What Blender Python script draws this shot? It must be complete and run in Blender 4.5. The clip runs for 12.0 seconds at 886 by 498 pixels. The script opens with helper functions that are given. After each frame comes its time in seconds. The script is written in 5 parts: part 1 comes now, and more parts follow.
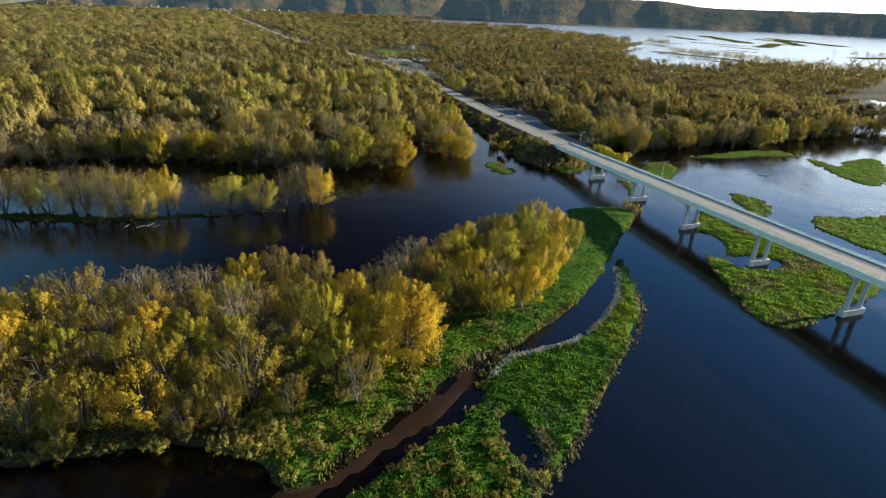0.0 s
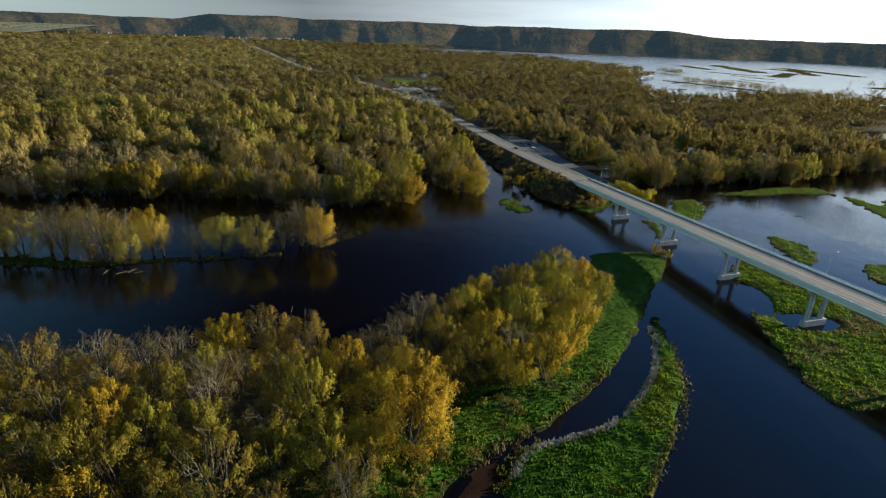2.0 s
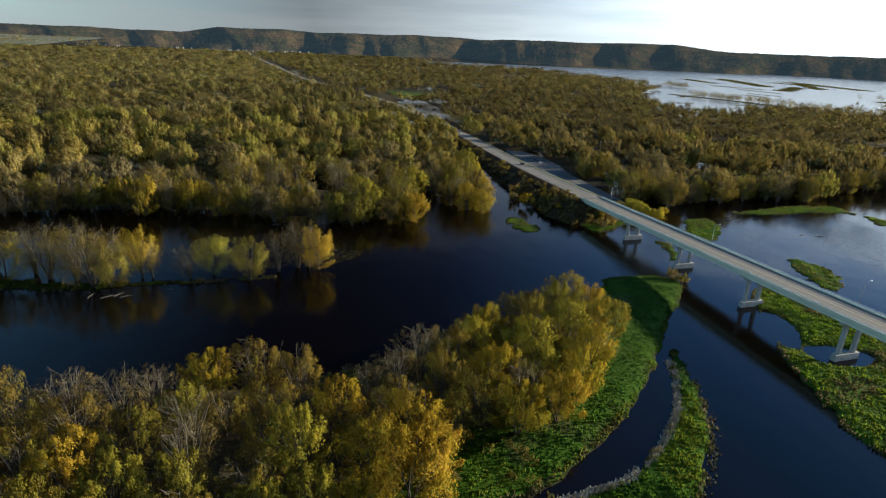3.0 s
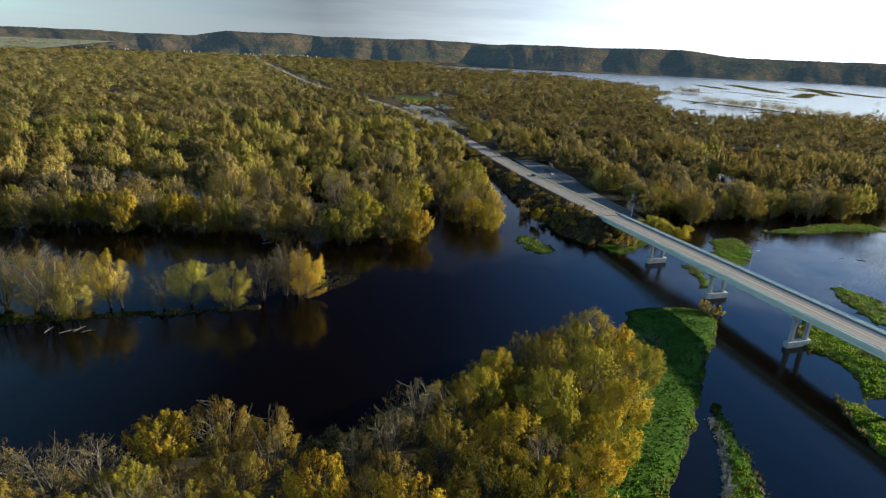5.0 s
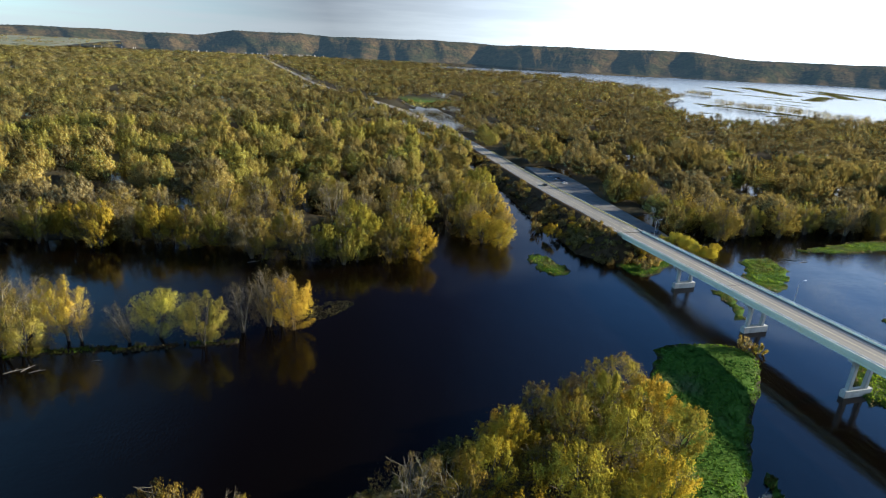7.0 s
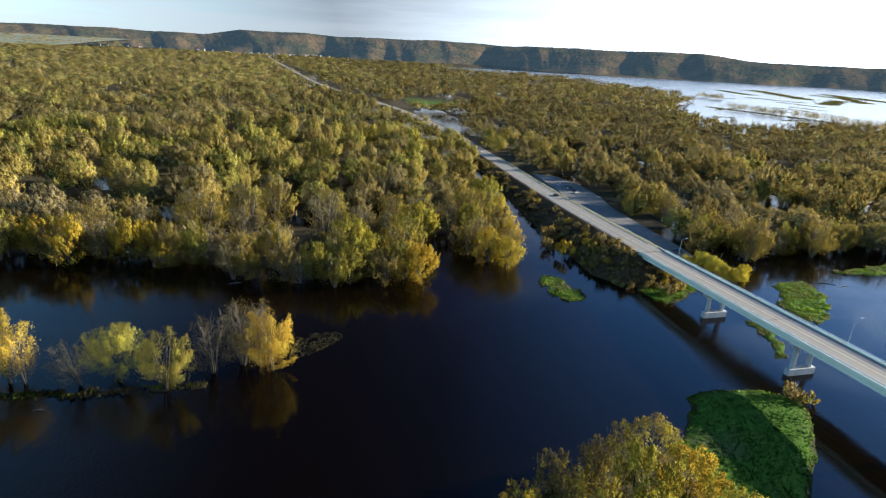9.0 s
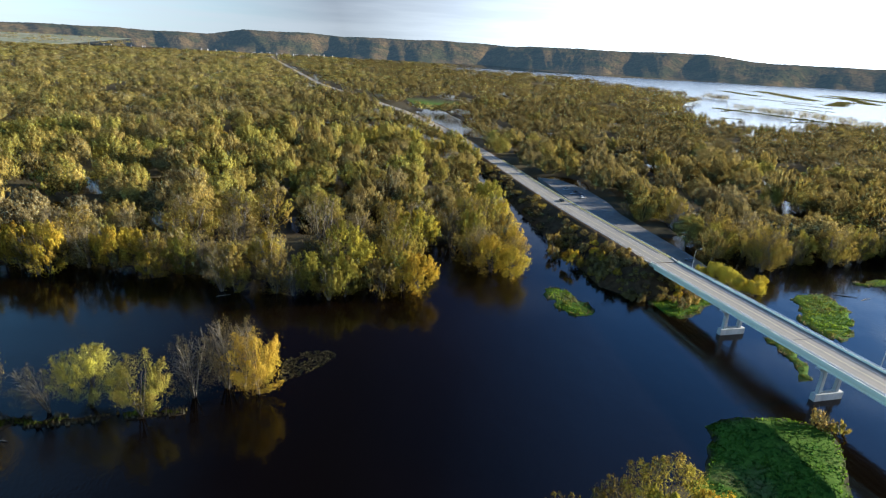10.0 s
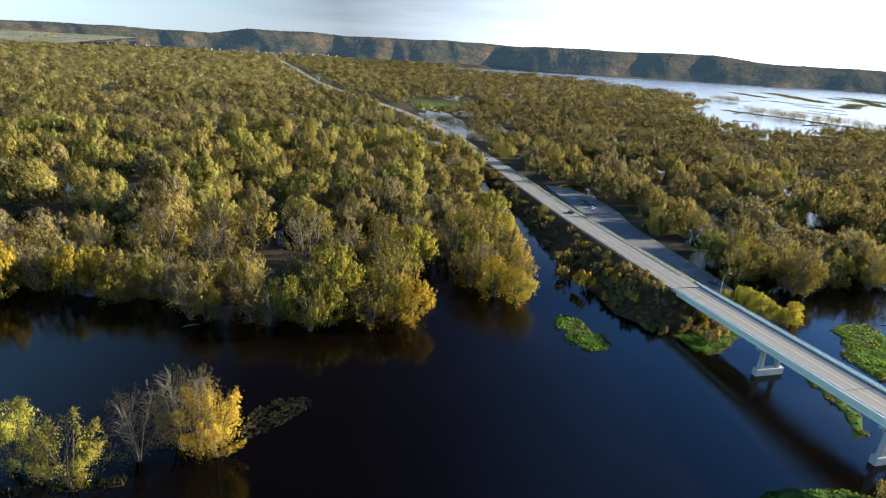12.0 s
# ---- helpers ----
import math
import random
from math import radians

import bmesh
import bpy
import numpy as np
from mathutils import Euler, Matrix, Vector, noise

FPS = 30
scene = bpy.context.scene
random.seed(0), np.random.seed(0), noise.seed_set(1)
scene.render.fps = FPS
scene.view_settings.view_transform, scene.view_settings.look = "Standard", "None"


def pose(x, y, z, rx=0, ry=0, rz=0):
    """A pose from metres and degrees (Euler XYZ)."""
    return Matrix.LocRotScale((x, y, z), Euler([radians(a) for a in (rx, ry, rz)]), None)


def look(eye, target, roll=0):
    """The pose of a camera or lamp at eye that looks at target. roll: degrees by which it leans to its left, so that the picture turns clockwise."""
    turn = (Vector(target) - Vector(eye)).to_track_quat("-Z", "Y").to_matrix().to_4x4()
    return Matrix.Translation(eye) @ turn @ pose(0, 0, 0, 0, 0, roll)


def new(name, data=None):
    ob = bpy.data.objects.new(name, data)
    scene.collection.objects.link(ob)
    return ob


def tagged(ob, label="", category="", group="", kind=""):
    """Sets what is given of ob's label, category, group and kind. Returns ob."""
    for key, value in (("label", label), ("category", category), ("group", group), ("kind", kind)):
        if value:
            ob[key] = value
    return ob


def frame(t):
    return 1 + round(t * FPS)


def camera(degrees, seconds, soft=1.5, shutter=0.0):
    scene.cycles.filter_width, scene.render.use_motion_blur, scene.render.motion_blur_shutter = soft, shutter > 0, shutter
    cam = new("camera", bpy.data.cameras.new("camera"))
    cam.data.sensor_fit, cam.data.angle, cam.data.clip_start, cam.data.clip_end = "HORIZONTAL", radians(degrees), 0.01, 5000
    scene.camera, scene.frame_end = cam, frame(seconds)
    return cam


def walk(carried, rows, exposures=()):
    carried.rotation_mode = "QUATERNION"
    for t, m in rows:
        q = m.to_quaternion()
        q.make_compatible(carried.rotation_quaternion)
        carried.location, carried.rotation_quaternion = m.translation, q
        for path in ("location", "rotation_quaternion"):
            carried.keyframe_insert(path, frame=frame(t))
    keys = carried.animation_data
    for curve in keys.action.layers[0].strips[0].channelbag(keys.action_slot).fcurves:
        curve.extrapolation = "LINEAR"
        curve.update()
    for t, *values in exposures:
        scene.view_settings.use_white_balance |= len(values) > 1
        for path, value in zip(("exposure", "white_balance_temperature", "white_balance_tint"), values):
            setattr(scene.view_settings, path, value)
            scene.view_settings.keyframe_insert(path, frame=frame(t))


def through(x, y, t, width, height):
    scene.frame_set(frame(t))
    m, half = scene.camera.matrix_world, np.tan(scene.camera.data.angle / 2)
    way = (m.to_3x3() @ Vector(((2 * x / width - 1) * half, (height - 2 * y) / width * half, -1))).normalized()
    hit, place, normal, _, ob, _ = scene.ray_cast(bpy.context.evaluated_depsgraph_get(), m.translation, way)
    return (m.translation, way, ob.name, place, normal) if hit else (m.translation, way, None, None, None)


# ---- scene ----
cam = camera(78.1, 12.0, 1.15)
PATH = [
    (0, (-180.293, -264.425, 90.117), (-179.719, -262.694, 89.296), 2.2),
    (0.5, (-178.665, -258.39, 90.06), (-178.098, -256.647, 89.26), 2.3),
    (1, (-177.014, -252.304, 89.995), (-176.452, -250.549, 89.217), 2.3),
    (1.5, (-175.272, -246.232, 89.928), (-174.717, -244.467, 89.169), 2.3),
    (2, (-173.478, -240.136, 89.874), (-172.929, -238.36, 89.136), 2.3),
    (2.5, (-171.653, -234.056, 89.836), (-171.109, -232.27, 89.118), 2.3),
    (3, (-169.765, -227.906, 89.809), (-169.228, -226.11, 89.11), 2.4),
    (5, (-162.229, -203.342, 89.511), (-161.713, -201.535, 88.825), 2.6),
    (5.5, (-160.402, -197.196, 89.483), (-159.892, -195.388, 88.797), 2.7),
    (6, (-158.598, -191.052, 89.465), (-158.092, -189.242, 88.78), 2.8),
    (6.5, (-156.777, -184.945, 89.46), (-156.276, -183.134, 88.775), 2.9),
    (7, (-154.945, -178.87, 89.446), (-154.45, -177.057, 88.761), 2.9),
    (9, (-147.682, -154.924, 89.245), (-147.205, -153.106, 88.561), 3.2),
    (9.5, (-145.811, -149.017, 89.184), (-145.34, -147.198, 88.5), 3.2),
    (10, (-143.906, -143.117, 89.102), (-143.439, -141.297, 88.418), 3.3),
    (10.5, (-141.944, -137.215, 89.017), (-141.481, -135.394, 88.333), 3.4),
    (11, (-139.971, -131.332, 88.961), (-139.511, -129.51, 88.277), 3.4),
    (11.5, (-137.935, -125.348, 88.941), (-137.478, -123.525, 88.256), 3.4),
    (12, (-135.913, -119.404, 88.92), (-135.46, -117.581, 88.235), 3.5),
]
walk(cam, [(t, look(eye, target, roll)) for t, eye, target, roll in PATH],
     [(0.0, 1.17, 6850, 5), (1.0, 0.80, 6850, 5), (2.5, 0.43, 6850, 6), (3.2, 0.45, 6800, 6), (5.5, 0.90, 6680, 7), (7.0, 1.12, 6570, 8), (9.5, 1.34, 6440, 9), (12.0, 1.36, 6400, 9)])

# ---- world, sun, exposure ----
SUN_EL, SUN_AZ = 17.2, 91.0   # degrees; azimuth clockwise from +y
world = bpy.data.worlds.new("world")
scene.world = world
world.use_nodes = True
wn, wl = world.node_tree.nodes, world.node_tree.links
wn.clear()
w_out = wn.new("ShaderNodeOutputWorld")
w_bg = wn.new("ShaderNodeBackground")
w_sky = wn.new("ShaderNodeTexSky")
w_sky.sky_type = 'NISHITA'
w_sky.sun_disc = False
w_sky.sun_elevation = radians(SUN_EL)
w_sky.sun_rotation = radians(SUN_AZ)
w_sky.dust_density = 0.4
w_sky.ozone_density = 4.0
w_sky.air_density = 0.8
w_bg.inputs["Strength"].default_value = 0.046
# thin streaks of high cloud, whiter towards the sun
w_tc = wn.new("ShaderNodeTexCoord")
w_map = wn.new("ShaderNodeMapping")
w_map.inputs["Scale"].default_value = (2.2, 2.2, 26.0)
w_map.inputs["Rotation"].default_value = (radians(2.0), radians(-3.0), 0)
w_no = wn.new("ShaderNodeTexNoise")
w_no.inputs["Scale"].default_value = 1.7
w_no.inputs["Detail"].default_value = 7.0
w_no.inputs["Roughness"].default_value = 0.55
w_ramp = wn.new("ShaderNodeValToRGB")
w_ramp.color_ramp.elements[0].color = (0.80, 0.80, 0.80, 1)
w_ramp.color_ramp.elements[0].position = 0.38
w_ramp.color_ramp.elements[1].position = 0.64
w_dot = wn.new("ShaderNodeVectorMath")
w_dot.operation = 'DOT_PRODUCT'
w_dot.inputs[1].default_value = (math.sin(radians(SUN_AZ)) * math.cos(radians(SUN_EL)), math.cos(radians(SUN_AZ)) * math.cos(radians(SUN_EL)), math.sin(radians(SUN_EL)))
w_glow = wn.new("ShaderNodeMapRange")
w_glow.inputs["From Min"].default_value = 0.05
w_glow.inputs["From Max"].default_value = 0.9
w_glow.inputs["To Min"].default_value = 5.4
w_glow.inputs["To Max"].default_value = 31.0
w_sep = wn.new("ShaderNodeSeparateXYZ")
w_low = wn.new("ShaderNodeMapRange")
w_low.inputs["From Min"].default_value = 0.0
w_low.inputs["From Max"].default_value = 0.36
w_low.inputs["To Min"].default_value = 1.0
w_low.inputs["To Max"].default_value = 0.03
w_mul = wn.new("ShaderNodeMath")
w_mul.operation = 'MULTIPLY'
w_col = wn.new("ShaderNodeVectorMath")
w_col.operation = 'SCALE'
w_col.inputs[0].default_value = (0.80, 0.92, 1.05)
w_mix = wn.new("ShaderNodeMix")
w_mix.data_type = 'RGBA'
wl.new(w_tc.outputs["Generated"], w_map.inputs["Vector"])
wl.new(w_map.outputs["Vector"], w_no.inputs["Vector"])
wl.new(w_no.outputs["Fac"], w_ramp.inputs["Fac"])
wl.new(w_tc.outputs["Generated"], w_dot.inputs[0])
wl.new(w_dot.outputs["Value"], w_glow.inputs["Value"])
# the horizon opposite the sun is bright too
w_back = wn.new("ShaderNodeMapRange")
w_back.inputs["From Min"].default_value = 0.1
w_back.inputs["From Max"].default_value = -0.7
w_back.inputs["To Min"].default_value = 0.0
w_back.inputs["To Max"].default_value = 5.0
w_sum = wn.new("ShaderNodeMath")
w_sum.operation = 'ADD'
wl.new(w_dot.outputs["Value"], w_back.inputs["Value"])
wl.new(w_glow.outputs["Result"], w_sum.inputs[0])
wl.new(w_back.outputs["Result"], w_sum.inputs[1])
wl.new(w_sum.outputs[0], w_col.inputs["Scale"])
wl.new(w_tc.outputs["Generated"], w_sep.inputs[0])
wl.new(w_sep.outputs["Z"], w_low.inputs["Value"])
wl.new(w_ramp.outputs["Color"], w_mul.inputs[0])
wl.new(w_low.outputs["Result"], w_mul.inputs[1])
# a wide veil of haze round the sun
w_veil = wn.new("ShaderNodeMapRange")
w_veil.interpolation_type = 'SMOOTHSTEP'
w_veil.inputs["From Min"].default_value = 0.40
w_veil.inputs["From Max"].default_value = 1.0
w_veil.inputs["To Max"].default_value = 0.92
w_add = wn.new("ShaderNodeMath")
w_add.operation = 'ADD'
w_add.use_clamp = True
wl.new(w_dot.outputs["Value"], w_veil.inputs["Value"])
wl.new(w_mul.outputs[0], w_add.inputs[0])
w_cut = wn.new("ShaderNodeMapRange")
w_cut.interpolation_type = 'SMOOTHSTEP'
w_cut.inputs["From Min"].default_value = 0.09
w_cut.inputs["From Max"].default_value = 0.32
w_cut.inputs["To Min"].default_value = 1.0
w_cut.inputs["To Max"].default_value = 0.0
w_vm = wn.new("ShaderNodeMath")
w_vm.operation = 'MULTIPLY'
wl.new(w_sep.outputs["Z"], w_cut.inputs["Value"])
wl.new(w_veil.outputs["Result"], w_vm.inputs[0])
wl.new(w_cut.outputs["Result"], w_vm.inputs[1])
wl.new(w_vm.outputs[0], w_add.inputs[1])
wl.new(w_add.outputs[0], w_mix.inputs["Factor"])
w_tint = wn.new("ShaderNodeMix")
w_tint.data_type, w_tint.blend_type = 'RGBA', 'MULTIPLY'
w_tint.inputs["Factor"].default_value = 1.0
w_tint.inputs["B"].default_value = (0.19, 0.58, 1.00, 1)
wl.new(w_sky.outputs["Color"], w_tint.inputs["A"])
# the clear sky is darkest at a right angle to the sun and paler to both sides
w_side = wn.new("ShaderNodeValToRGB")
e_ = w_side.color_ramp.elements
for pos, col_ in ((0.05, (4.6, 2.1, 1.1)), (0.30, (4.8, 2.3, 1.25)), (0.42, (2.2, 1.15, 0.70)), (0.52, (0.12, 0.11, 0.13)), (0.60, (0.09, 0.075, 0.10)), (0.68, (0.26, 0.22, 0.25)), (0.80, (1.9, 1.25, 1.0)), (0.93, (2.2, 1.5, 1.2))):
    q_ = e_.new(pos)
    q_.color = (*col_, 1)
e_.remove(e_[-1])
e_.remove(e_[0])
w_half = wn.new("ShaderNodeMapRange")
w_half.inputs["From Min"].default_value = -1.0
wl.new(w_dot.outputs["Value"], w_half.inputs["Value"])
w_twice = wn.new("ShaderNodeVectorMath")
w_twice.operation = 'SCALE'
w_twice.inputs["Scale"].default_value = 2.7
w_clear = wn.new("ShaderNodeVectorMath")
w_clear.operation = 'MULTIPLY'
wl.new(w_half.outputs["Result"], w_side.inputs["Fac"])
wl.new(w_side.outputs["Color"], w_twice.inputs[0])
wl.new(w_tint.outputs["Result"], w_clear.inputs[0])
wl.new(w_twice.outputs[0], w_clear.inputs[1])
wl.new(w_clear.outputs["Vector"], w_mix.inputs["A"])
wl.new(w_col.outputs["Vector"], w_mix.inputs["B"])
wl.new(w_mix.outputs["Result"], w_bg.inputs["Color"])
wl.new(w_bg.outputs["Background"], w_out.inputs["Surface"])

sun = new("sun", bpy.data.lights.new("sun", 'SUN'))
sun.data.energy = 5.0
sun.data.angle = radians(0.6)
sun.data.color = (1.0, 0.91, 0.75)
sun_dir = Vector(w_dot.inputs[1].default_value)
sun.matrix_world = look(sun_dir * 500, (0, 0, 0))


# ---- materials ----
class Mat:
    """A node material with a Principled surface and a few shorthands."""

    def __init__(self, name, rough=0.8, metal=0.0):
        self.m = bpy.data.materials.new(name)
        self.m.use_nodes = True
        self.n, self.l = self.m.node_tree.nodes, self.m.node_tree.links
        self.b = self.n["Principled BSDF"]
        self.b.inputs["Roughness"].default_value = rough
        self.b.inputs["Metallic"].default_value = metal

    def noise(self, scale, detail=4.0, rough=0.6, coords="Object", stretch=None):
        tc = self.n.new("ShaderNodeTexCoord")
        src = tc.outputs[coords]
        if stretch:
            mp = self.n.new("ShaderNodeMapping")
            mp.inputs["Scale"].default_value = stretch
            self.l.new(src, mp.inputs["Vector"])
            src = mp.outputs["Vector"]
        t = self.n.new("ShaderNodeTexNoise")
        t.inputs["Scale"].default_value = scale
        t.inputs["Detail"].default_value = detail
        t.inputs["Roughness"].default_value = rough
        self.l.new(src, t.inputs["Vector"])
        return t.outputs["Fac"]

    def ramp(self, fac, stops):
        r = self.n.new("ShaderNodeValToRGB")
        e = r.color_ramp.elements
        while len(e) < len(stops):
            e.new(0.5)
        for i, (p, c) in enumerate(stops):
            e[i].position = p
            e[i].color = (*c, 1) if len(c) == 3 else c
        self.l.new(fac, r.inputs["Fac"])
        return r.outputs["Color"]

    def mix(self, fac, a, b, kind='MIX'):
        x = self.n.new("ShaderNodeMix")
        x.data_type, x.blend_type = 'RGBA', kind
        for sock, v in ((x.inputs["Factor"], fac), (x.inputs["A"], a), (x.inputs["B"], b)):
            if isinstance(v, (int, float)):
                sock.default_value = v
            elif isinstance(v, tuple):
                sock.default_value = (*v, 1)
            else:
                self.l.new(v, sock)
        return x.outputs["Result"]

    def maths(self, op, a, b):
        x = self.n.new("ShaderNodeMath")
        x.operation = op
        for i, v in enumerate((a, b)):
            if isinstance(v, (int, float)):
                x.inputs[i].default_value = v
            else:
                self.l.new(v, x.inputs[i])
        return x.outputs[0]

    def attr(self, name, out="Fac"):
        a = self.n.new("ShaderNodeAttribute")
        a.attribute_name = name
        return a.outputs[out]

    def island(self):
        return self.n.new("ShaderNodeNewGeometry").outputs["Random Per Island"]

    def object_random(self):
        return self.n.new("ShaderNodeObjectInfo").outputs["Random"]

    def base(self, col):
        if isinstance(col, tuple):
            self.b.inputs["Base Color"].default_value = (*col, 1)
        else:
            self.l.new(col, self.b.inputs["Base Color"])

    def bump(self, height, strength=0.3, distance=0.1):
        k = self.n.new("ShaderNodeBump")
        k.inputs["Strength"].default_value = strength
        k.inputs["Distance"].default_value = distance
        self.l.new(height, k.inputs["Height"])
        self.l.new(k.outputs["Normal"], self.b.inputs["Normal"])


LEAF_STOPS = [(0.0, (0.250, 0.213, 0.125)), (0.18, (0.258, 0.215, 0.086)), (0.36, (0.298, 0.226, 0.056)), (0.52, (0.275, 0.265, 0.054)),
              (0.68, (0.365, 0.365, 0.064)), (0.84, (0.46, 0.375, 0.046)), (1.0, (0.48, 0.335, 0.055))]


def leaf_material(name, through=0.45, vary=1.0, twig_haze=0.0, dense=5.0, warm=(1.0, 1.0, 1.0)):
    k = Mat(name, 0.6)
    h = k.maths('ADD', k.attr("hue"), k.maths('MULTIPLY', k.maths('SUBTRACT', k.island(), 0.5), 0.08 * vary))
    h = k.maths('ADD', h, k.maths('MULTIPLY', k.maths('SUBTRACT', k.object_random(), 0.5), 0.10))
    col = k.ramp(h, LEAF_STOPS)
    col = k.mix(k.maths('MULTIPLY', k.island(), 0.16 * vary), col, (0.03, 0.028, 0.012))
    if twig_haze:
        col = k.mix(twig_haze, col, (0.325, 0.284, 0.145))
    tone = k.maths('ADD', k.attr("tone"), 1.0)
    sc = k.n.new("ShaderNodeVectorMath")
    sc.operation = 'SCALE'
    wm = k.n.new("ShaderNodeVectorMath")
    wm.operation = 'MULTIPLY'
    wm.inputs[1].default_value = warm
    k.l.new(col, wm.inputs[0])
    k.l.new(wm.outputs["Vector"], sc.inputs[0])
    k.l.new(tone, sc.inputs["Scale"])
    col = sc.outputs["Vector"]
    dif = k.n.new("ShaderNodeBsdfDiffuse")
    tra = k.n.new("ShaderNodeBsdfTranslucent")
    mx = k.n.new("ShaderNodeMixShader")
    mx.inputs[0].default_value = through
    # each spray stands for many small leaves, which together face out of their plume
    turn = k.n.new("ShaderNodeVectorTransform")
    turn.vector_type, turn.convert_from, turn.convert_to = 'NORMAL', 'OBJECT', 'WORLD'
    k.l.new(k.attr("facing", "Vector"), turn.inputs[0])
    k.l.new(turn.outputs[0], dif.inputs["Normal"])
    k.l.new(turn.outputs[0], tra.inputs["Normal"])
    k.l.new(col, dif.inputs["Color"])
    k.l.new(col, tra.inputs["Color"])
    k.l.new(dif.outputs[0], mx.inputs[1])
    k.l.new(tra.outputs[0], mx.inputs[2])
    # sprays are dense at the heart and thin out to all sides
    gap, veil, xyz = k.n.new("ShaderNodeBsdfTransparent"), k.n.new("ShaderNodeMixShader"), k.n.new("ShaderNodeSeparateXYZ")
    k.l.new(k.attr("cover", "Vector"), xyz.inputs[0])
    inward = k.maths('MINIMUM', k.maths('MINIMUM', xyz.outputs[0], xyz.outputs[1]), xyz.outputs[2])
    k.l.new(k.maths('MINIMUM', k.maths('MULTIPLY', inward, dense), 1.0), veil.inputs[0])
    k.l.new(gap.outputs[0], veil.inputs[1])
    k.l.new(mx.outputs[0], veil.inputs[2])
    k.l.new(veil.outputs[0], k.n["Material Output"].inputs["Surface"])
    return k.m


M_LEAF = leaf_material("autumn_leaves", 0.36, warm=(1.11, 1.0, 0.80))
M_PALE = leaf_material("pale_leaves", 0.50, 0.7, 0.04, 4.5, (1.07, 0.99, 0.90))   # thin crowns over the flood water
# far crowns: haze is paled into the base colour, besides the bare twigs
M_FAR = leaf_material("distant_leaves", 0.55, 0.05, 0.50, 2.0, (1.04, 1.0, 0.92))
M_WOODS = leaf_material("woodland_leaves", 0.50, 0.08, 0.25, 2.2, (1.05, 1.0, 0.90))   # thin, half-shed canopy that lets more light through

k = Mat("bark", 0.9)
k.base(k.ramp(k.noise(1.5, 5, 0.7, stretch=(3, 3, 0.6)), [(0.3, (0.04, 0.033, 0.026)), (0.7, (0.12, 0.10, 0.082))]))
k.bump(k.noise(6, 4), 0.6, 0.05)
M_BARK = k.m

k = Mat("bare_twigs", 0.9)
k.base(k.mix(k.island(), (0.10, 0.083, 0.058), (0.235, 0.20, 0.135)))
M_TWIG = k.m

k = Mat("river_water", 0.09)
k.b.inputs["IOR"].default_value = 1.333
k.base(k.ramp(k.noise(0.006, 3), [(0.35, (0.0014, 0.0010, 0.0007)), (0.7, (0.0034, 0.0017, 0.0008))]))
swell = k.maths('ADD', k.noise(0.09, 3, 0.5), k.maths('MULTIPLY', k.noise(0.55, 3, 0.55, stretch=(1, 1.9, 1)), 0.35))
patch = k.ramp(k.noise(0.012, 2), [(0.50, (0.0, 0.0, 0.0)), (0.68, (1, 1, 1))])
ripple = k.maths('MULTIPLY', k.noise(1.1, 2, 0.6, stretch=(1.6, 0.7, 1)), patch)
k.bump(k.maths('ADD', swell, k.maths('MULTIPLY', ripple, 1.9)), 0.14, 0.5)
M_WATER = k.m

k = Mat("lake_water", 0.22)
k.b.inputs["IOR"].default_value = 1.333
k.base((0.07, 0.075, 0.08))
k.bump(k.noise(0.05, 4), 0.3, 1.0)
M_LAKE = k.m

k = Mat("ground_cover", 0.95)
fine, broad = k.noise(1.3, 6, 0.7), k.noise(0.05, 4, 0.6)
grass = k.ramp(fine, [(0.25, (0.022, 0.060, 0.004)), (0.5, (0.050, 0.115, 0.008)), (0.75, (0.095, 0.145, 0.014))])
grass = k.mix(k.ramp(broad, [(0.55, (0, 0, 0)), (0.70, (1, 1, 1))]), grass, (0.10, 0.10, 0.035))
floor_c = k.ramp(fine, [(0.3, (0.028, 0.022, 0.014)), (0.7, (0.085, 0.07, 0.035))])
mud = k.ramp(fine, [(0.3, (0.012, 0.009, 0.006)), (0.7, (0.030, 0.021, 0.013))])
col = k.mix(k.attr("grass"), floor_c, grass)
k.b.inputs["Specular IOR Level"].default_value = 0.12
rust = k.ramp(fine, [(0.3, (0.012, 0.0045, 0.0015)), (0.7, (0.024, 0.0088, 0.003))])
k.base(k.mix(k.attr("rust"), k.mix(k.attr("mud"), col, mud), rust))
k.l.new(k.maths('SUBTRACT', 0.95, k.maths('MULTIPLY', k.attr("rust"), 0.2)), k.b.inputs["Roughness"])
k.bump(fine, 0.5, 0.25)
M_GROUND = k.m

k = Mat("marsh_grass", 0.8)
g = k.maths('ADD', k.attr("hue"), k.maths('MULTIPLY', k.maths('SUBTRACT', k.island(), 0.5), 0.2))
# the darkest stop is the teal of shaded grass, put into the colour
g = k.ramp(g, [(0.0, (0.036, 0.118, 0.032)), (0.35, (0.165, 0.325, 0.028)), (0.6, (0.250, 0.290, 0.038)), (0.8, (0.15, 0.13, 0.05)), (1.0, (0.25, 0.21, 0.12))])
dif, tra, mx = k.n.new("ShaderNodeBsdfDiffuse"), k.n.new("ShaderNodeBsdfTranslucent"), k.n.new("ShaderNodeMixShader")
mx.inputs[0].default_value = 0.25
for node_ in (dif, tra):
    k.l.new(k.attr("facing", "Vector"), node_.inputs["Normal"])
k.l.new(g, dif.inputs["Color"])
k.l.new(g, tra.inputs["Color"])
k.l.new(dif.outputs[0], mx.inputs[1])
k.l.new(tra.outputs[0], mx.inputs[2])
k.l.new(mx.outputs[0], k.n["Material Output"].inputs["Surface"])
M_GRASS = k.m

